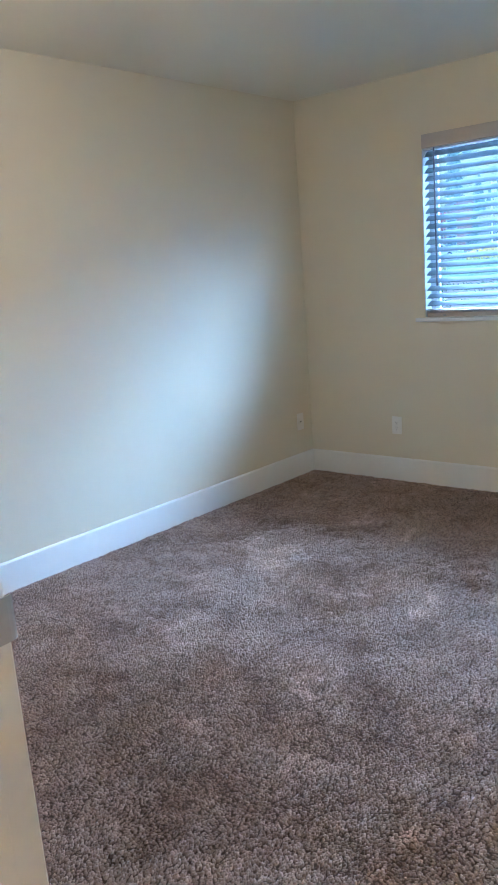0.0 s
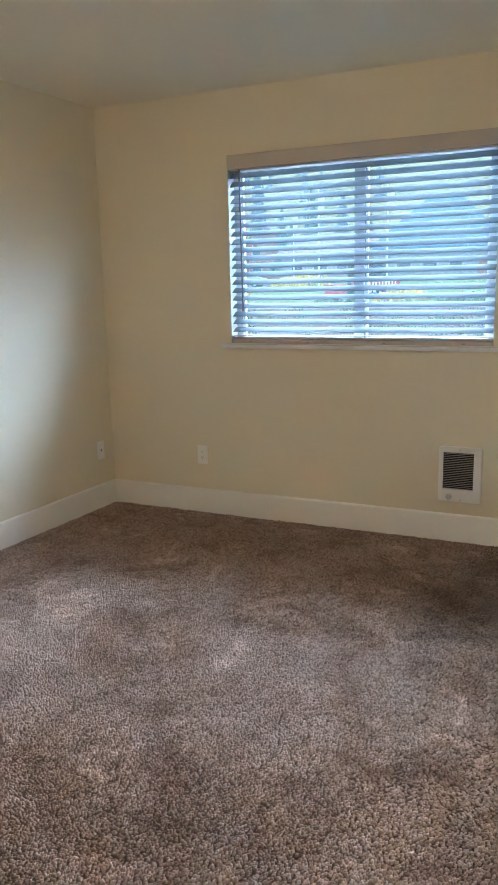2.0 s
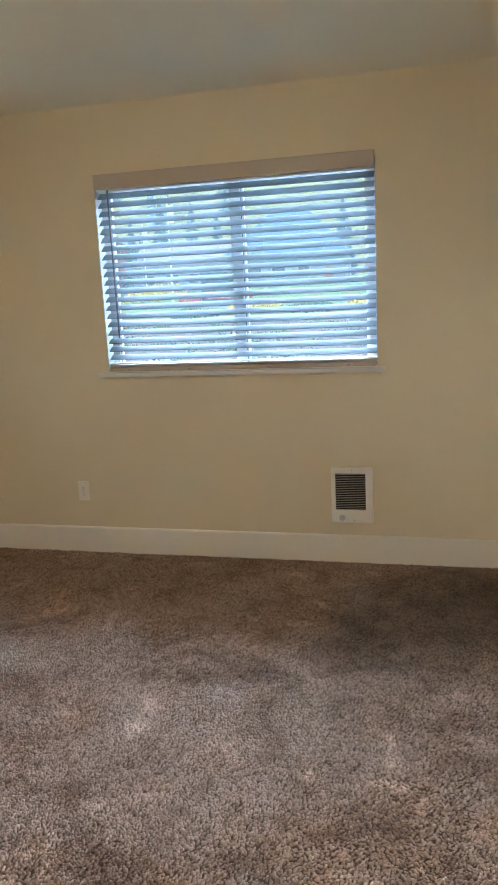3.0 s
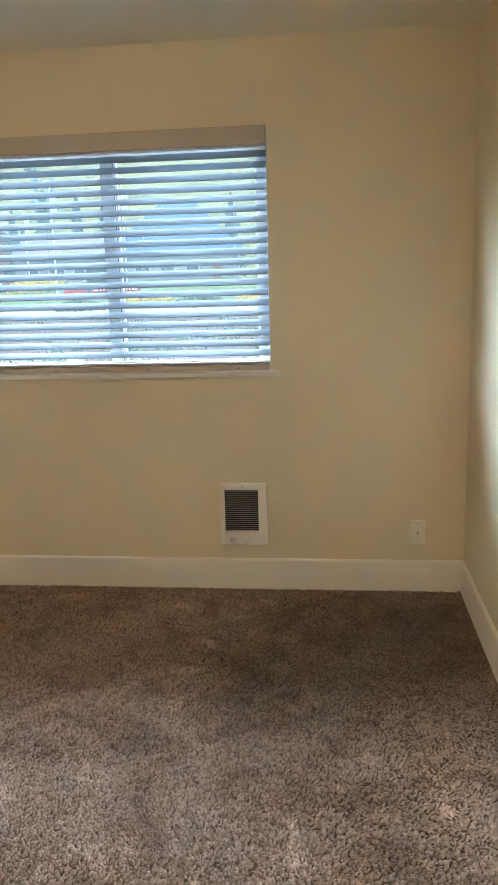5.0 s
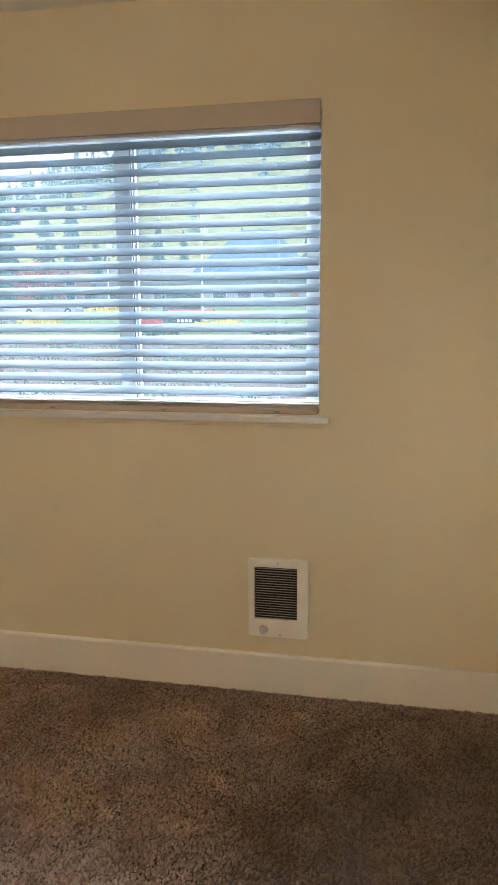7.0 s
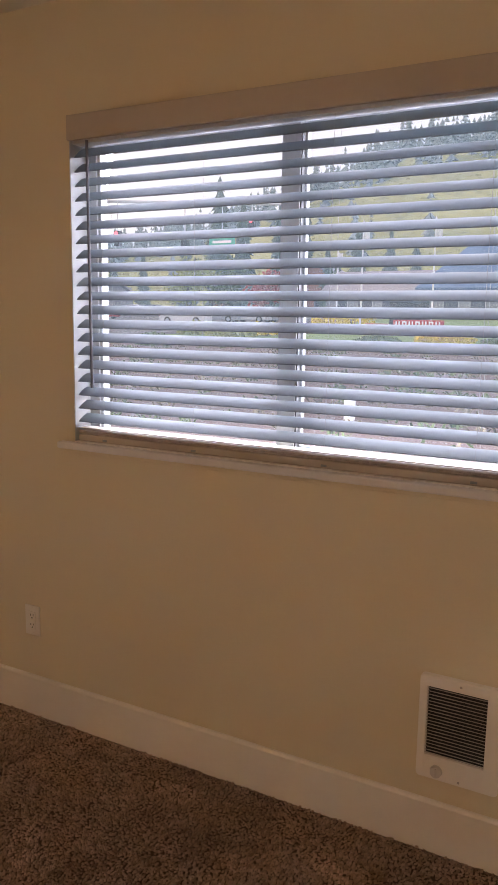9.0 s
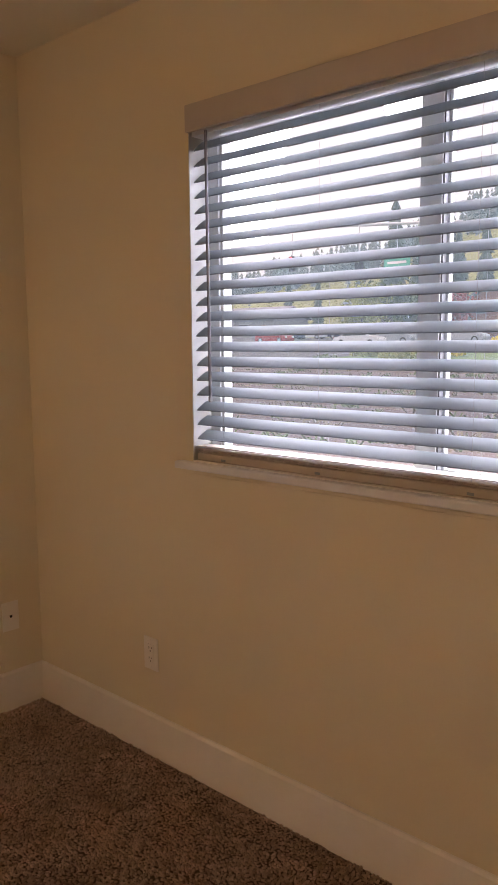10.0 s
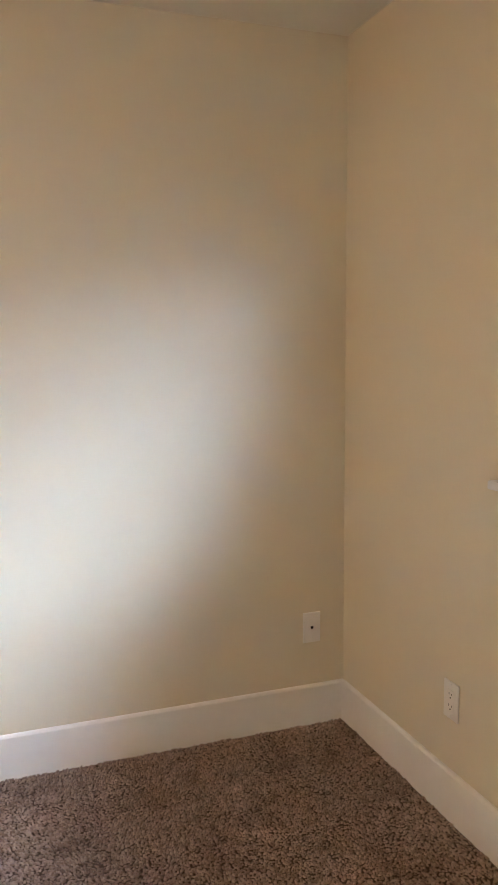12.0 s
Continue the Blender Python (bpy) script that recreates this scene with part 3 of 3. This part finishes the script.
CAR_BLUE = surface("car_paint_dark_blue", (0.04, 0.06, 0.12), 0.25, var=0.03, bump=0)
LAMP_RED = glow("signal_red_light", (1.0, 0.08, 0.10), 2.5)


def lift(y):
    """Height of the land at y metres north of the house: level by the house, then a long gentle rise."""
    return -0.45 + 0.0305 * max(0.0, min(y, 90) - 12) + 0.004 * max(0.0, y - 90)


def hill_top(x, y):
    """The valley side, which climbs to the north-east."""
    s = x / max(y, 1)
    crest = np.interp(s, [-1.4, -0.85, -0.6, -0.45, -0.3, 0.1, 0.8], [14, 22, 30, 44, 58, 64, 66])
    up = min(1.0, max(0.0, (y - 150) / 130))
    return crest * up * up * (3 - 2 * up)


def land(x0, x1, y0, y1, nx, ny, above, hill=False):
    """A sheet that follows the land, above it by a little."""
    bm = bmesh.new()
    grid = []
    for j in range(ny + 1):
        y = y0 + (y1 - y0) * j / ny
        row = []
        for i in range(nx + 1):
            x = x0 + (x1 - x0) * i / nx
            z = lift(y) + above
            if hill:
                z += hill_top(x, y) + (1.5 * noise.noise((x * 0.03, y * 0.03, 0)) if y > 160 else 0)
            row.append(bm.verts.new((x, y, z)))
        grid.append(row)
    for j in range(ny):
        for i in range(nx):
            bm.faces.new((grid[j][i], grid[j][i + 1], grid[j + 1][i + 1], grid[j + 1][i]))
    return bm


# one sheet to the horizon, joined to the valley side
ground_bm = land(-700, 500, -60, 462, 60, 87, -0.03, True)
struct("ground", ground_bm, HILL, "grassy land rising to an autumn hillside", "ground", True)
struct("mulch_bed", land(-40, 30, 0, 32, 10, 8, 0.0), MULCH, "reddish bark mulch bed in front of the house", "ground")
struct("lawn", land(-27, 40, 36, 96, 8, 10, 0.02), GRASS, "mown bright green lawn", "ground")
struct("road", land(-140, -26, 36, 120, 8, 14, 0.03), ASPHALT, "grey asphalt road and car park", "road")
struct("pavement", land(-60, 40, 32, 34.4, 8, 1, 0.03), CONCRETE, "pale concrete footpath", "pavement")
bm = land(-27, -26.7, 38, 95, 1, 16, 0.15)
bmesh.ops.solidify(bm, geom=bm.faces[:], thickness=0.2)
struct("kerb", bm, CONCRETE, "pale concrete kerb", "kerb")


def rand_in(rng, a, b):
    return a + (b - a) * rng.random()


def fir(bm, rng, x, y, z, h, tiers, blades):
    """Whorls of drooping blades up a spire, ragged and gappy."""
    r0 = h * rand_in(rng, 0.13, 0.19)
    for i in range(tiers):
        f = (i + rng.random() * 0.6) / tiers
        zc, r = z + h * (0.08 + 0.9 * f), r0 * (1 - f) ** 0.8 * rand_in(rng, 0.75, 1.2) + 0.03 * h
        for k in range(blades):
            if rng.random() < 0.12:
                continue
            a = 2 * math.pi * (k + rng.random()) / blades
            rr, w = r * rand_in(rng, 0.6, 1.15), r * 0.38
            c, s = math.cos(a), math.sin(a)
            tip = (x + rr * c, y + rr * s, zc - rr * rand_in(rng, 0.25, 0.6))
            bm.faces.new([bm.verts.new(p) for p in ((x, y, zc + h * 0.08), (x + rr * 0.6 * c - w * s, y + rr * 0.6 * s + w * c, zc - rr * 0.3), tip, (x + rr * 0.6 * c + w * s, y + rr * 0.6 * s - w * c, zc - rr * 0.3))])


def fir_tree(x, y, h, seed, label="tall dark green fir tree"):
    rng = random.Random(seed)
    z = lift(y)
    t = thing("fir_tree", label, "tree", (x, y, z), "firs across the road")
    part("trunk", tube((0, 0, -0.2), (0, 0, h * 0.95), h * 0.018, h * 0.003, 8), BARK, t)
    bm = bmesh.new()
    fir(bm, rng, 0, 0, h * 0.04, h, 26, 12)
    part("crown", bm, FIR, t)


def leafy_tree(name, x, y, h, r, material, label, seed, count=1400, size=0.16):
    rng = random.Random(seed)
    z = lift(y)
    t = thing(name, label, "tree", (x, y, z))
    bm = tube((0, 0, -0.2), (0, 0, h * 0.55), h * 0.03, h * 0.015, 8)
    hubs = []
    for k in range(9):
        a = 2 * math.pi * k / 9 + rng.random()
        e = Vector((math.cos(a) * r * rand_in(rng, 0.3, 0.8), math.sin(a) * r * rand_in(rng, 0.3, 0.8), h * rand_in(rng, 0.45, 0.92)))
        tube((0, 0, h * rand_in(rng, 0.2, 0.5)), e, h * 0.012, h * 0.004, 5, bm)
        hubs.append(e)
    part("trunk", bm, BARK, t)
    bm = bmesh.new()
    for i in range(count):
        hub = hubs[rng.randrange(len(hubs))]
        p = hub + Vector((rng.gauss(0, 1), rng.gauss(0, 1), rng.gauss(0, 0.8))) * r * 0.26
        q = Euler((rng.random() * 6, rng.random() * 6, rng.random() * 6)).to_matrix()
        s = size * rand_in(rng, 0.6, 1.4) * h / 5
        bm.faces.new([bm.verts.new(p + q @ Vector(c) * s) for c in ((-1, -0.5, 0), (1, -0.5, 0), (0.8, 0.6, 0.2), (-0.8, 0.6, 0.2))])
    part("crown", bm, material, t)
    return t


def shrub(name, x, y, r, h, material, label, seed, count=260, group=""):
    rng = random.Random(seed)
    t = thing(name, label, "shrub", (x, y, lift(y)), group)
    bm = bmesh.new()
    for k in range(5):
        a = k * 1.3
        tube((0, 0, -0.05), (r * 0.5 * math.cos(a), r * 0.5 * math.sin(a), h * 0.7), 0.03, 0.012, 4, bm)
    part("stems", bm, BARK, t)
    bm = bmesh.new()
    for i in range(count):
        a, f = rng.random() * 6.283, rng.random() ** 0.5
        p = Vector((r * f * math.cos(a), r * f * math.sin(a), h * rand_in(rng, 0.15, 1.0) * (1 - 0.5 * f * f)))
        q = Euler((rng.random() * 6, rng.random() * 6, rng.random() * 6)).to_matrix()
        s = 0.13 * rand_in(rng, 0.6, 1.4)
        bm.faces.new([bm.verts.new(p + q @ Vector(c) * s) for c in ((-1, -0.5, 0), (1, -0.5, 0), (0.8, 0.6, 0.2), (-0.8, 0.6, 0.2))])
    part("foliage", bm, material, t)


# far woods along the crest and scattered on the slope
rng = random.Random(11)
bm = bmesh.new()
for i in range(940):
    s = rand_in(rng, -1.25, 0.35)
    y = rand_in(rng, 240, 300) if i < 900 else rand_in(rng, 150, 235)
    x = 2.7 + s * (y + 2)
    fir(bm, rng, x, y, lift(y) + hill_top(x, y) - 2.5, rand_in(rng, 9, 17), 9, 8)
woods = struct("backdrop", bm, FAR_FIR, "conifer woods along the far hilltop, paled for haze", "woods")
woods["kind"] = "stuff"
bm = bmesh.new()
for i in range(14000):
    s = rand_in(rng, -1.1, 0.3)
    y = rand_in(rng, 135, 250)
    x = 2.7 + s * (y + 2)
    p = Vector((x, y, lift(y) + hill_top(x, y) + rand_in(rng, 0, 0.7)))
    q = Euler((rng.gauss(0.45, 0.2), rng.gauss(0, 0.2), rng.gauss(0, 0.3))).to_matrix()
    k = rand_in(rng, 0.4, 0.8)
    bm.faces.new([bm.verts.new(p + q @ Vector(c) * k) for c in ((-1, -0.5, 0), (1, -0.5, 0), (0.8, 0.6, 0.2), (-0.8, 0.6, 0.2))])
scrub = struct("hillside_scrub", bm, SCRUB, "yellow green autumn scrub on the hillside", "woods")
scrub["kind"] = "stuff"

# low ground cover and dry grass over the mulch
for cover, count, mat, lab in (("ground_cover", 260, LEAF_G, "low green ground cover in the mulch"), ("dry_grass", 200, STRAW, "dry straw coloured grass tufts in the mulch")):
    bm = bmesh.new()
    for i in range(count):
        y = rand_in(rng, 9, 31)
        x = 2.7 + rand_in(rng, -0.95, 0.2) * (y + 2)
        for k in range(9):
            a, h = rng.random() * 6.283, rand_in(rng, 0.05, 0.18)
            r = rand_in(rng, 0.05, 0.2)
            bx, by = x + 0.15 * rng.gauss(0, 1), y + 0.15 * rng.gauss(0, 1)
            z = lift(y) - 0.02
            bm.faces.new([bm.verts.new(q) for q in ((bx - 0.03, by, z), (bx + 0.03, by, z), (bx + r * math.cos(a) + 0.02, by + r * math.sin(a), z + h), (bx + r * math.cos(a) - 0.02, by + r * math.sin(a), z + h * 0.9))])
    struct(cover, bm, mat, lab, "ground cover")["kind"] = "stuff"

for i, (s, y, h) in enumerate(((-0.60, 88, 17), (-0.56, 96, 15), (-0.50, 92, 13), (-0.46, 110, 17), (-0.66, 120, 15), (-0.425, 100, 9.5), (-0.41, 104, 8), (-0.335, 118, 13), (-0.30, 125, 12), (-0.22, 122, 12), (-0.08, 120, 14), (-0.74, 130, 12), (-0.13, 126, 13), (-0.80, 125, 11), (-0.38, 121, 14))):
    fir_tree(2.7 + s * (y + 2), y, h, 40 + i)
leafy_tree("maple_tree", -38.0, 60, 5.2, 2.2, LEAF_Y, "small yellow green roadside tree", 5, 2400, 0.13)
leafy_tree("maple_tree", 2.7 - 0.515 * 72, 70, 4.8, 2.2, LEAF_R, "small tree with bright red autumn leaves", 6)
leafy_tree("maple_tree", 2.7 - 0.04 * 72, 70, 5.6, 2.6, LEAF_Y, "yellow green tree on the lawn", 8)
leafy_tree("maple_tree", 2.7 - 0.61 * 84, 82, 6.5, 4.0, LEAF_G, "broad green tree behind parked cars", 9)
for i, (s, y, r, h, mat, lab) in enumerate((
        (-0.275, 38, 0.9, 0.5, FLOWER, "low yellow flowering shrub in mulch"), (-0.245, 38.5, 1.1, 0.55, FLOWER, "low yellow flowering shrub in mulch"),
        (-0.42, 58, 1.6, 1.1, FLOWER, "yellow flowering bush on the lawn"), (-0.385, 62, 2.0, 1.6, FLOWER, "yellow flowering bush on the lawn"),
        (-0.64, 40, 1.3, 0.9, LEAF_Y, "yellow green roadside shrub"), (-0.52, 41, 1.4, 0.9, FLOWER, "golden roadside shrub on the bank"),
        (-0.58, 38, 1.5, 0.6, LEAF_Y, "low yellow green shrub"), (-0.35, 34.8, 1.2, 0.5, LEAF_G, "low green shrub in mulch"),
        (-0.18, 36, 1.2, 0.5, LEAF_G, "low green shrub in mulch"), (-0.72, 30, 1.0, 0.6, LEAF_G, "low green shrub by the path"), (-0.10, 37, 1.2, 0.6, FLOWER, "low yellow flowering shrub in mulch"))):
    shrub("shrub", 2.7 + s * (y + 2), y, r, h, mat, lab, 70 + i, 320, "roadside shrubs")


# ---- the roadside sign ----
sy = 45
sx = -11.7
sz = lift(sy)
sign = thing("roadside_sign", "black monument sign with a red lettered panel on the lawn", "sign", (sx, sy, sz))
part("base", rounded(-1.45, 1.45, -0.35, 0.35, -0.3, 0.12, 0.03), CONCRETE, sign)
part("dark_panel", rounded(-1.25, 1.25, -0.2, 0.2, 0.121, 2.15, 0.04), SIGN_BLACK, sign)
part("cap", rounded(-1.32, 1.32, -0.26, 0.26, 2.151, 2.23, 0.03), SIGN_BLACK, sign)
panel = part("red_panel", rounded(-0.95, 2.25, -0.30, -0.205, 0.50, 1.00, 0.03), SIGN_RED, sign, "red panel with white letter shapes")
# the name stands as plain white arcs and bars
for i in range(7):
    x = -0.78 + i * 0.42
    part("letter_shape", boxes((x, x + 0.08, -0.33, -0.301, 0.58, 0.92), (x + 0.20, x + 0.28, -0.33, -0.301, 0.58, 0.92), (x + 0.08, x + 0.20, -0.33, -0.301, 0.84 if i % 2 else 0.58, 0.92 if i % 2 else 0.66)), SIGN_WHITE, panel)
part("side_panel", rounded(-2.9, -1.30, -0.1, 0.1, 0.05, 0.75, 0.03), SIGN_RED, sign, "low red side panel")
for i in range(4):
    part("small_text_bar", boxes((-0.30 + i * 0.26, -0.12 + i * 0.26, -0.225, -0.2005, 0.20, 0.42)), SIGN_WHITE, sign)


# ---- street furniture ----
def flag_pole(x, y, h, label):
    t = thing("banner_pole", label, "pole", (x, y, lift(y)), "banner poles on the lawn")
    part("shaft", tube((0, 0, -0.2), (0, 0, h), 0.07, 0.05, 10), SIGN_WHITE, t)
    part("finial", tube((0, 0, h), (0, 0, h + 0.3), 0.10, 0.02, 8), SIGN_WHITE, t)
    bm = bmesh.new()
    rows = []
    for j in range(7):
        rows.append([bm.verts.new((0.06 + 0.10 * i, 0.04 * math.sin(i * 1.7 + j * 0.6), h - 0.3 - 0.22 * j)) for i in range(5)])
    for j in range(6):
        for i in range(4):
            bm.faces.new((rows[j][i], rows[j][i + 1], rows[j + 1][i + 1], rows[j + 1][i]))
    bmesh.ops.solidify(bm, geom=bm.faces[:], thickness=0.01)
    part("banner", bm, SIGN_WHITE, t)


flag_pole(2.7 - 0.375 * 54, 52, 7.6, "white pole with a furled pale banner")
flag_pole(2.7 - 0.277 * 54, 52, 7.6, "white pole with a furled pale banner")
flag_pole(2.7 - 0.41 * 72, 70, 7.0, "white pole with a furled pale banner")

my = 48
mx = 2.7 - 0.93 * 50
mast = thing("traffic_signal", "grey mast arm traffic signal showing red", "traffic signal", (mx, my, lift(my)))
part("mast", tube((0, 0, -0.2), (0, 0, 10.6), 0.16, 0.12, 12), STEEL, mast)
part("mast_arm", tube((0, 0, 10.4), (21.5, 0.5, 8.9), 0.20, 0.09, 10), STEEL, mast)
for ax, az in ((7.0, 9.9), (13.4, 9.45), (19.2, 9.05)):
    drop = 2.3 if ax < 15 else 1.0
    head = part("signal_head", rounded(ax - 0.26, ax + 0.26, -0.22, 0.22, az - drop - 1.2, az - drop, 0.04), SIGN_BLACK, mast, "black signal head")
    part("hanger", tube((ax, 0, az - drop), (ax, 0, az), 0.05, seg=6), STEEL, head)
    for k in range(3):
        lens = part("lens", tube((ax, -0.27, az - drop - 0.22 - 0.38 * k), (ax, -0.221, az - drop - 0.22 - 0.38 * k), 0.15, seg=14), LAMP_RED if k == 0 else SIGN_BLACK, head, "glowing red lens" if k == 0 else "")
plate = part("street_sign", rounded(15.6, 17.8, -0.05, 0.0, 6.10, 6.75, 0.02), SIGN_GREEN, mast, "green street name sign")
part("text_bar", boxes((15.9, 17.5, -0.062, -0.0505, 6.34, 6.52)), SIGN_WHITE, plate)
part("sign_hanger", tube((16.7, 0, 6.7), (16.7, 0, 9.25), 0.03, seg=6), STEEL, mast)

bollard = thing("utility_box", "pale utility post in the mulch", "post", (-2.7, 11.9, lift(11.9)))
part("post", rounded(-0.09, 0.09, -0.09, 0.09, -0.1, 0.42, 0.02), SIGN_WHITE, bollard)
part("cap", rounded(-0.11, 0.11, -0.11, 0.11, 0.42, 0.47, 0.02), STEEL, bollard)


# ---- parked cars ----
def car(x, y, turn, paint, label):
    c = thing("car", label, "car", group="parked cars")
    c.matrix_world = pose(x, y, lift(y) + 0.03, 0, 0, turn)
    body = [(-2.2, 0.25), (-2.25, 0.62), (-2.1, 0.85), (-1.55, 0.93), (-0.85, 1.38), (0.65, 1.42), (1.35, 0.98), (2.05, 0.84), (2.25, 0.6), (2.2, 0.25)]
    bm = prism(body, -0.86, 0.86, "y")
    bmesh.ops.bevel(bm, geom=bm.edges[:], offset=0.06, segments=2, affect="EDGES", profile=0.5)
    part("body", bm, paint, c)
    for s in (-1, 1):
        part("side_window", prism([(-1.3, 0.97), (-0.8, 1.30), (0.55, 1.33), (1.1, 1.0)], s * 0.855, s * 0.868, "y"), CARGLASS, c)
        part("headlight", rounded(2.10, 2.24, s * 0.62 - 0.16, s * 0.62 + 0.16, 0.62, 0.76, 0.02), SIGN_WHITE, c)
        part("tail_light", rounded(-2.24, -2.12, s * 0.66 - 0.13, s * 0.66 + 0.13, 0.66, 0.82, 0.02), SIGN_RED, c)
        for wx in (-1.4, 1.4):
            w = part("wheel", tube((wx, s * 0.66, 0.32), (wx, s * 0.875, 0.32), 0.32, seg=18), RUBBER, c)
            part("rim", tube((wx, s * 0.875, 0.32), (wx, s * 0.885, 0.32), 0.2, seg=14), CAR_SILVER, w)
    part("windscreen", prism([(0.70, 1.37), (1.28, 1.03), (1.31, 1.05), (0.73, 1.40)], -0.72, 0.72, "y"), CARGLASS, c)
    return c


for s, y, turn, paint, lab in ((-0.66, 56, 8, CAR_WHITE, "white parked car on the asphalt"), (-0.60, 62, 4, CAR_SILVER, "silver parked car on the asphalt"), (-0.545, 63, -3, CAR_WHITE, "white parked car on the asphalt"),
                               (-0.49, 64, 6, CAR_SILVER, "silver parked car on the asphalt"), (-0.80, 80, 0, CAR_BLUE, "dark blue parked car on the asphalt"), (-0.755, 82, 10, CAR_WHITE, "white parked car on the asphalt"), (-0.72, 84, 0, CAR_BLUE, "dark blue parked car on the asphalt"), (-0.83, 66, 0, CAR_RED, "red parked car on the asphalt")):
    car(2.7 + s * (y + 2), y, turn, paint, lab)


# ---- houses across the way ----
def house(x, y, w, d, h, rise, wall, roof, label, panes, turn=0, ridge="x", hip=0.0):
    t = thing("house", label, "house")
    t.matrix_world = pose(x, y, lift(y), 0, 0, turn)
    part("wall", boxes((-w / 2, w / 2, -d / 2, d / 2, -0.5, h)), wall, t)
    o = 0.6
    if ridge == "x":
        bm = prism([(-d / 2 - o, h), (0, h + rise), (d / 2 + o, h), (d / 2 + o, h + 0.25), (0, h + rise + 0.25), (-d / 2 - o, h + 0.25)], -w / 2 - o, w / 2 + o, "x")
    else:
        bm = prism([(-w / 2 - o, h), (0, h + rise), (w / 2 + o, h), (w / 2 + o, h + 0.25), (0, h + rise + 0.25), (-w / 2 - o, h + 0.25)], -d / 2 - o, d / 2 + o, "y")
    if hip:
        for v in bm.verts:
            if v.co.z > h + rise - 0.01:
                v.co.x *= 1 - hip
    part("roof", bm, roof, t)
    if not hip:
        part("gable", prism([(-w / 2, h), (0, h + rise), (w / 2, h)] if ridge != "x" else [(-d / 2, h), (0, h + rise), (d / 2, h)], *((-d / 2, d / 2, "y") if ridge != "x" else (-w / 2, w / 2, "x"))), wall, t)
    for px, pz, pw, ph in panes:
        wdw = part("window", boxes((px - pw / 2 - 0.1, px + pw / 2 + 0.1, -d / 2 - 0.06, -d / 2 - 0.002, pz - 0.1, pz + ph + 0.1)), FENCE_W, t)
        part("pane", boxes((px - pw / 2, px + pw / 2, -d / 2 - 0.075, -d / 2 - 0.062, pz, pz + ph)), HOUSEGLASS, wdw)
    part("door", boxes((w * 0.3, w * 0.3 + 1.0, -d / 2 - 0.05, -d / 2 - 0.002, 0, 2.1)), BRICK, t)


house(2.7 - 0.20 * 97, 95, 15, 13, 3.2, 6.2, SIDING, ROOF_BLUE, "house with a broad blue roof across the lawn", ((-4, 1, 1.6, 1.2), (-1, 1, 1.6, 1.2), (2, 1, 1.4, 1.2)), 6, "x", 0.75)
house(2.7 - 0.34 * 104, 102, 14, 9, 3.2, 2.9, SIDING, ROOF_GREY, "long low house with a grey roof", ((-4.5, 1, 1.6, 1.2), (-1, 1, 2.0, 1.2), (2.2, 1, 1.4, 1.2)), -4)
house(2.7 - 0.43 * 112, 110, 8, 8, 5.2, 2.6, BRICK, ROOF_GREY, "red brick house among firs", ((-2, 1, 1.4, 1.3), (1, 1, 1.4, 1.3), (-2, 3.4, 1.4, 1.2)), 0, "y")
house(2.7 - 0.86 * 100, 98, 13, 9, 3.0, 2.0, SIDING, ROOF_GREY, "low pale house beside the road", ((-4, 1, 1.6, 1.2), (0, 1, 2.0, 1.2)), 0)
house(2.7 - 0.545 * 106, 104, 9, 8, 3.0, 2.0, BRICK, ROOF_GREY, "low brick building behind parked cars", ((-2, 1, 1.4, 1.2), (1, 1, 1.4, 1.2)), 0)
